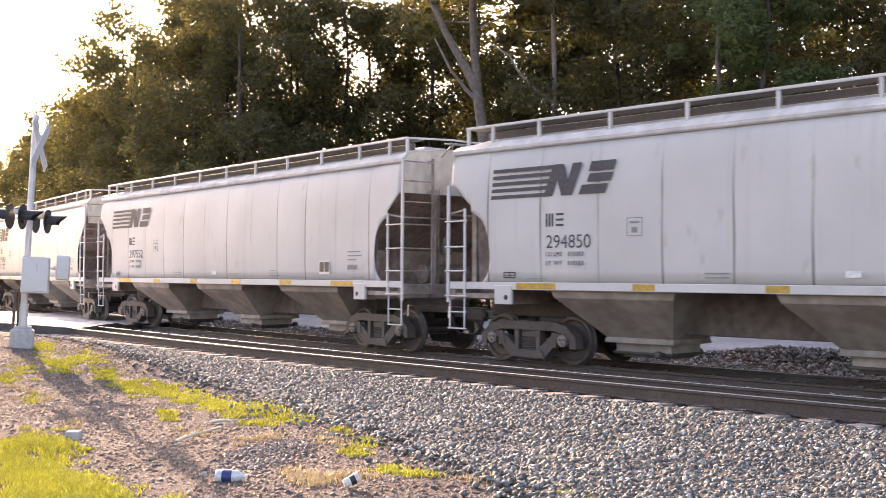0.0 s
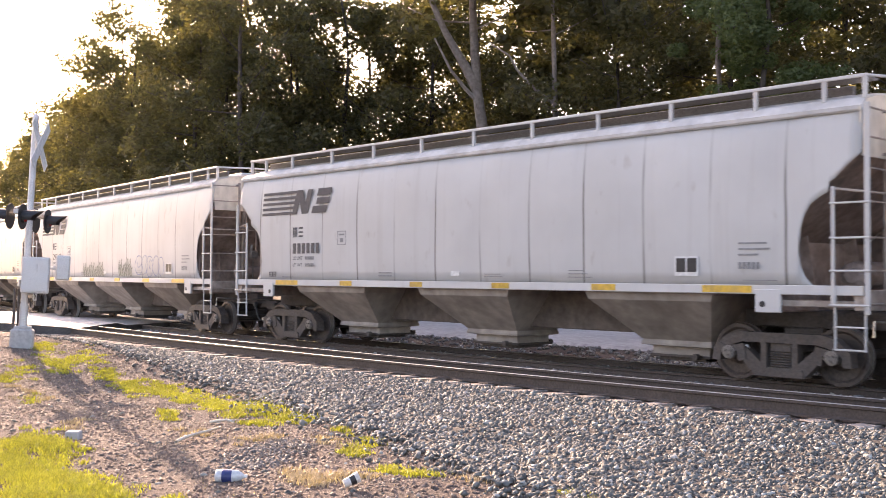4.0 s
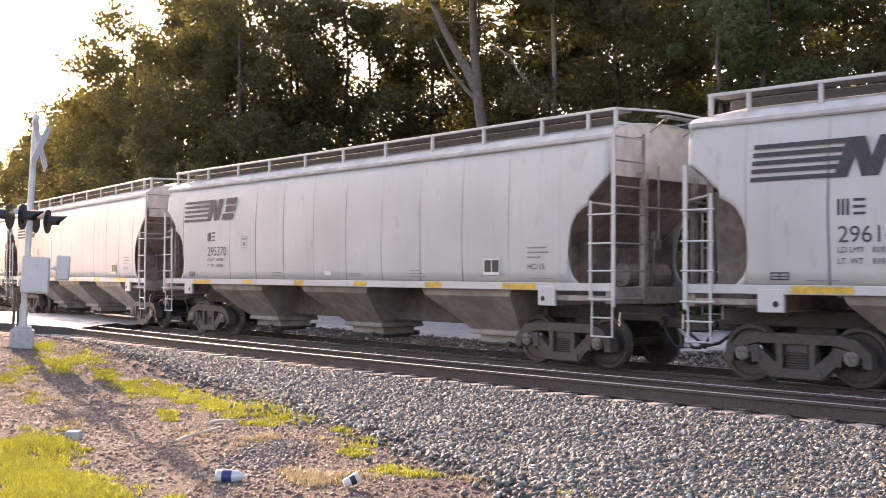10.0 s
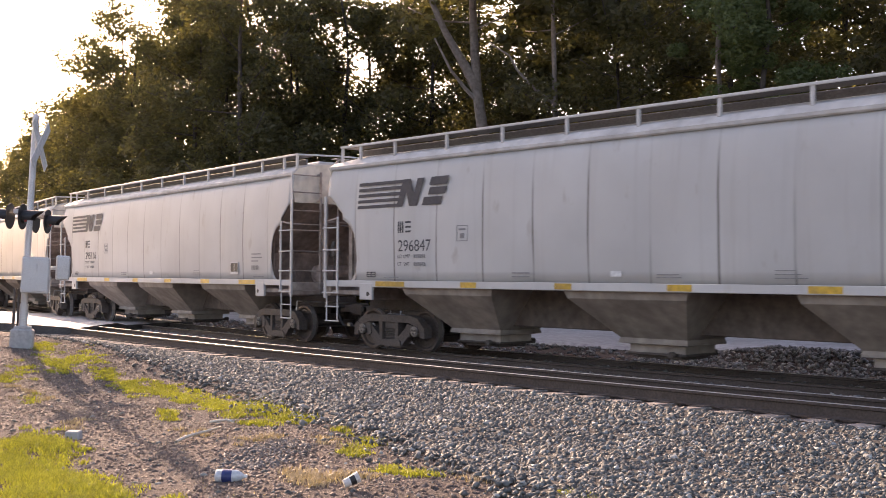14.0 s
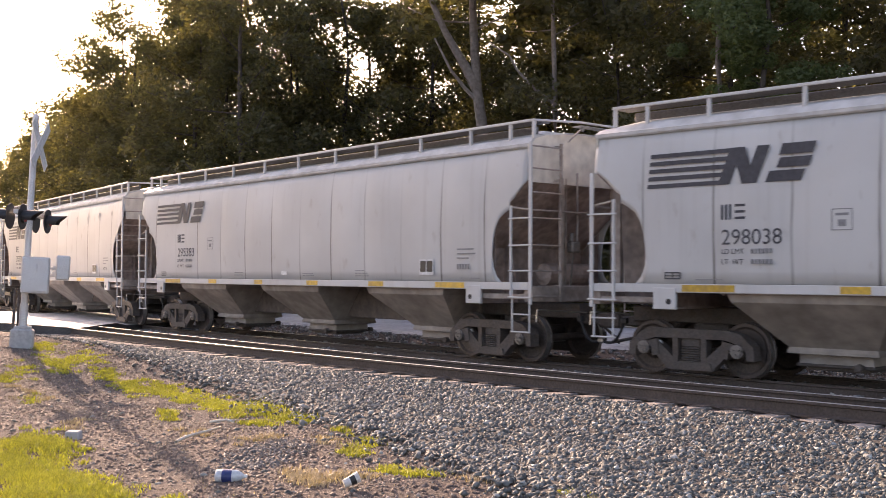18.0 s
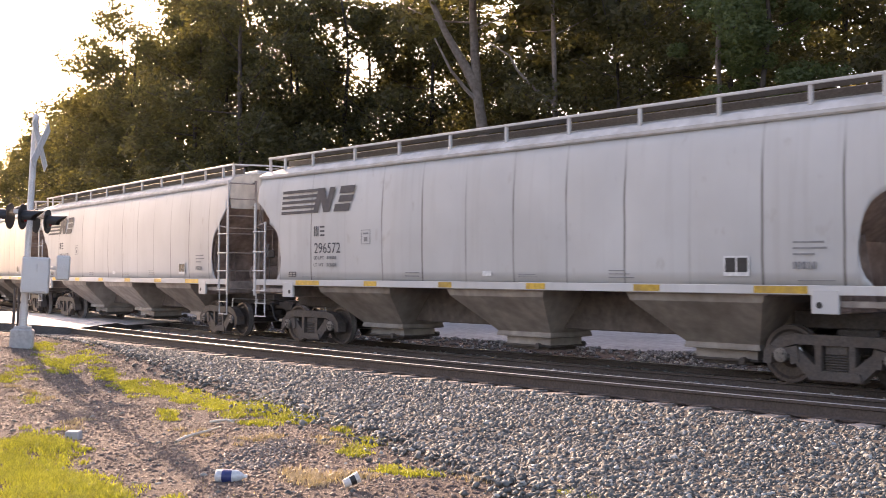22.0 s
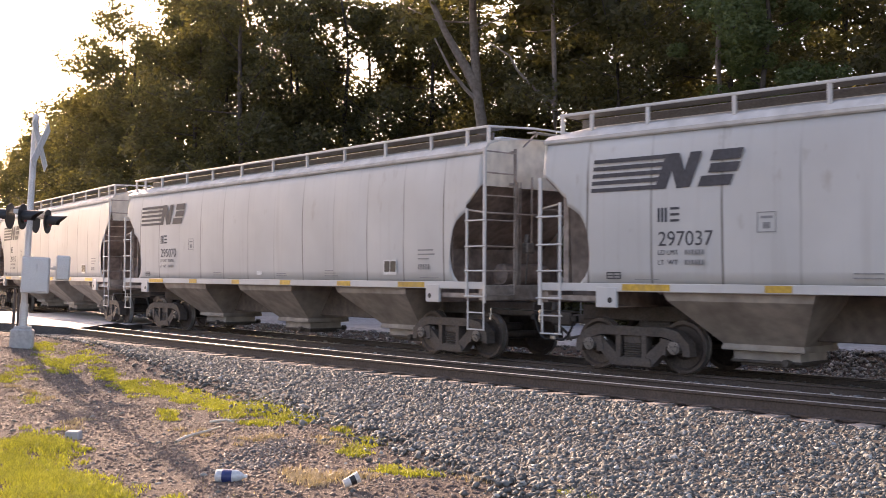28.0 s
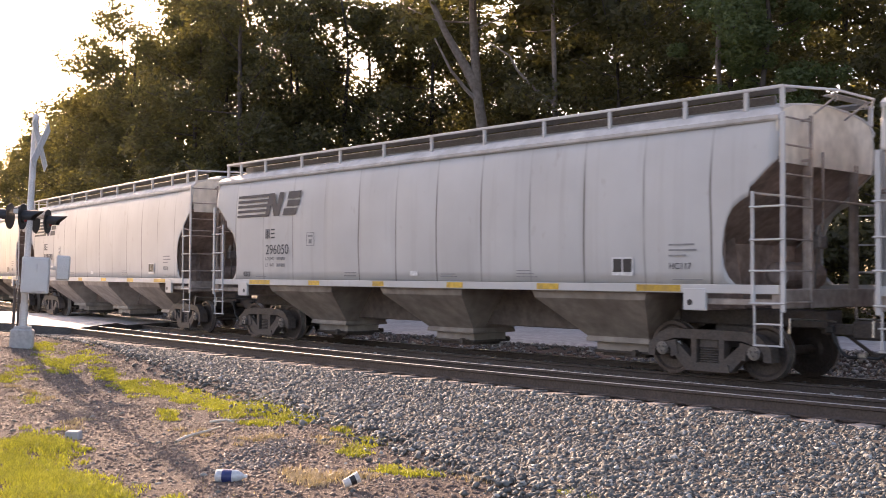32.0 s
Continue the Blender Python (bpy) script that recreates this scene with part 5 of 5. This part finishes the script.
def crossing_signal():
    ob = new("crossing_signal")
    bm = boxed(-0.22, 0.22, -0.22, 0.22, -0.3, 0.3, bevel=0.03)
    box(bm, -0.16, 0.16, -0.16, 0.16, 0.3, 0.36, bevel=0.01)
    part("footing", bm, CONCRETE, ob, "pale concrete footing")
    bm = rod(bmesh.new(), (0, 0, 0.34), (0, 0, 4.55), 0.065, 14)
    rod(bm, (0, 0, 0.34), (0, 0, 0.8), 0.085, 14)
    rod(bm, (0, 0, 4.55), (0, 0, 4.62), 0.08, 12, 0.03)
    part("mast", bm, ALU, ob, "aluminium-painted mast")
    # crossbuck, edge on to the line of sight
    for a in (-45, 45):
        m = TURN @ Matrix.Translation((0.0, -0.11 if a > 0 else -0.13, 4.0)) @ Matrix.Rotation(radians(a), 4, "Y")
        arm = boxed(-0.62, 0.62, -0.008, 0.008, -0.115, 0.115, bevel=0.003)
        part("crossbuck_arm", arm, WHITE, ob, "white crossbuck board", at=m)
    bm = boxed(-0.8, 0.8, -0.05, 0.05, 2.55, 2.64, bevel=0.012)
    part("crossarm", bm, ALU, ob, at=TURN)
    for x in (-0.74, 0.74):
        for sy in (-1, 1):
            lamp = part("lamp", finish(_lamp_disc(sy), "lamp", BLACK), None, ob, "black backing disc with a hooded red lamp", at=TURN @ Matrix.Translation((x, sy * 0.12, 2.5)))
            bm = bmesh.new()
            ring_disc(bm, (0, sy * 0.045, 0), 0.105, 0.03)
            part("lens", bm, RED_LENS, lamp)
            part("hood", _hood(sy), BLACK, lamp)
    cab = part("relay_box", boxed(-0.07, 0.45, -0.4, -0.1, 1.02, 1.74, bevel=0.02), ALU, ob, "grey steel relay box")
    bm = boxed(-0.045, 0.425, -0.415, -0.4, 1.06, 1.7, bevel=0.008)
    rod(bm, (0.21, -0.425, 1.45), (0.21, -0.425, 1.6), 0.014, 6)
    part("box_door", bm, ALU, cab)
    bm = boxed(0.05, 0.6, -0.06, 0.06, 1.5, 1.58, bevel=0.01)
    box(bm, 0.55, 0.82, -0.12, 0.1, 1.3, 1.8, bevel=0.03)
    part("gate_mechanism", bm, ALU, ob, "grey gate mechanism housing")
    bm = bmesh.new()
    rod(bm, (-0.18, 0, 0.3), (-0.18, 0, 1.1), 0.03)
    rod(bm, (-0.1, -0.05, 0.3), (-0.1, -0.05, 1.1), 0.022)
    part("conduit", bm, DARK_STEEL, ob)
    return tagged(ob, "aluminium railroad crossing signal mast with lamps and relay box", "crossing signal")


def _lamp_disc(sy):
    bm = bmesh.new()
    ring_disc(bm, (0, 0, 0), 0.25, 0.016, 24)
    ring_disc(bm, (0, sy * 0.03, 0), 0.13, 0.05)
    return bm


def _hood(sy):
    """A half-round visor over the lens."""
    bm, rows = bmesh.new(), []
    for k in range(13):
        a = math.pi * (k / 12 * 1.3 - 0.15)
        ln = 0.34 * (0.45 + 0.55 * math.sin(max(0, min(math.pi, a))))
        rows.append((bm.verts.new((0.135 * math.cos(a), sy * 0.05, 0.135 * math.sin(a))), bm.verts.new((0.135 * math.cos(a), sy * (0.05 + ln), 0.135 * math.sin(a)))))
    for (a, b), (c, d) in zip(rows, rows[1:]):
        bm.faces.new((a, b, d, c))
    r = bmesh.ops.extrude_face_region(bm, geom=bm.faces[:])
    for v in r["geom"]:
        if isinstance(v, bmesh.types.BMVert):
            v.co.x *= 0.95
            v.co.z *= 0.95
    return bm


sig = crossing_signal()
sig.matrix_basis = Matrix.Translation((-20.5, 9.55, 0.27)) @ Matrix.Rotation(radians(62), 4, "Z") @ Matrix.Rotation(radians(2.5), 4, "Y")

# ---------------------------------------------------------------- litter on the soil


def lathe(bm, prof, sides=16):
    rings = [[bm.verts.new((r * math.cos(6.2832 * j / sides), r * math.sin(6.2832 * j / sides), z)) for j in range(sides)] for r, z in prof]
    for a, b in zip(rings, rings[1:]):
        for j in range(sides):
            bm.faces.new((a[j], a[(j + 1) % sides], b[(j + 1) % sides], b[j]))
    bm.faces.new(rings[0][::-1])
    bm.faces.new(rings[-1])
    return bm


def lay(x, y, lift=0.0):
    return Vector((x, y, float(ground_z(x, y)) + lift))


bottle = new("bottle")
part("bottle_body", lathe(bmesh.new(), [(0.03, 0.0), (0.05, 0.008), (0.055, 0.03), (0.055, 0.2), (0.05, 0.225), (0.03, 0.265), (0.015, 0.285), (0.014, 0.3)]), PLASTIC, bottle, smooth=True)
part("wrapper", lathe(bmesh.new(), [(0.0562, 0.075), (0.0568, 0.077), (0.0568, 0.17), (0.0562, 0.172)]), LABEL_BLUE, bottle, "dark blue wrapper")
part("cap", lathe(bmesh.new(), [(0.017, 0.29), (0.017, 0.312), (0.014, 0.315)]), WHITE, bottle)
bottle.matrix_basis = Matrix.Translation(lay(-7.52, 5.2, 0.05)) @ Matrix.Rotation(radians(40), 4, "Z") @ Matrix.Rotation(radians(90), 4, "Y") @ Matrix.Diagonal((1, 1, 0.87, 1))
tagged(bottle, "discarded clear plastic bottle with a dark blue wrapper lying on soil", "bottle")
cup = new("paper_cup")
part("cup_wall", lathe(bmesh.new(), [(0.034, 0.0), (0.038, 0.05), (0.047, 0.125), (0.05, 0.128), (0.05, 0.134), (0.043, 0.132), (0.034, 0.02)]), PAPER, cup, smooth=True)
part("cup_mark", lathe(bmesh.new(), [(0.0392, 0.055), (0.0447, 0.1)]), BLACK, cup)
cup.matrix_basis = Matrix.Translation(lay(-6.47, 5.72, 0.045)) @ Matrix.Rotation(radians(60), 4, "Z") @ Matrix.Rotation(radians(68), 4, "Y")
tagged(cup, "crumpled white paper cup lying on soil", "cup")
bm = bmesh.new()
limb(bm, [(0, 0, 0), (0.25, 0.02, 0.02), (0.55, -0.015, 0.035), (0.89, 0.01, 0.03)], 0.019, 0.013, 7)
stick = tagged(new("stick", finish(bm, "stick", DEADWOOD, True)), "bleached bare stick lying on soil", "stick")
stick.matrix_basis = Matrix.Translation(lay(-9.40, 6.01, 0.035)) @ Matrix.Rotation(radians(114), 4, "Z")
bm = bmesh.new()
limb(bm, [(0, 0, 0), (0.2, 0.05, 0.03), (0.34, 0.0, 0.02)], 0.02, 0.012, 6)
limb(bm, [(0.2, 0.05, 0.03), (0.3, 0.16, 0.02)], 0.014, 0.006, 5)
stick = tagged(new("stick", finish(bm, "stick", DEADWOOD, True)), "short forked bleached stick on soil", "stick")
stick.matrix_basis = Matrix.Translation(lay(-10.75, 7.35, 0.025)) @ Matrix.Rotation(radians(20), 4, "Z")
block = new("block", finish(boxed(-0.08, 0.08, -0.05, 0.05, -0.02, 0.075, bevel=0.012), "block", CONCRETE))
block.matrix_basis = Matrix.Translation(lay(-10.55, 5.5, 0.01)) @ Matrix.Rotation(radians(35), 4, "Z") @ Matrix.Rotation(radians(6), 4, "X")
tagged(block, "pale broken concrete block lying in grass", "block")


def motions():
    """The train rolls along the line; every wheelset turns with it."""
    times = [k * 0.5 for k in range(65)]
    for k, car in enumerate(train):
        walk(car, [(t, car_pose(k, t)) for t in times])
    turn = [(t, Matrix.Rotation((s - TRAVEL_S[0]) / 0.457, 4, "Y")) for t, s in zip(TRAVEL_T, TRAVEL_S)]
    rolling = {}
    for car in train:
        for truck in car.children:
            if truck.name.startswith("truck"):
                for ob in truck.children:
                    if ob.name.startswith("wheelset"):
                        fore = ob.location.x > 0
                        if fore not in rolling:
                            hub = Matrix.Translation(ob.location)
                            walk(ob, [(t, hub @ m) for t, m in turn])
                            rolling[fore] = ob.animation_data
                        else:
                            ob.rotation_mode = "QUATERNION"
                            ob.animation_data_create().action = rolling[fore].action
                            ob.animation_data.action_slot = rolling[fore].action_slot


motions()
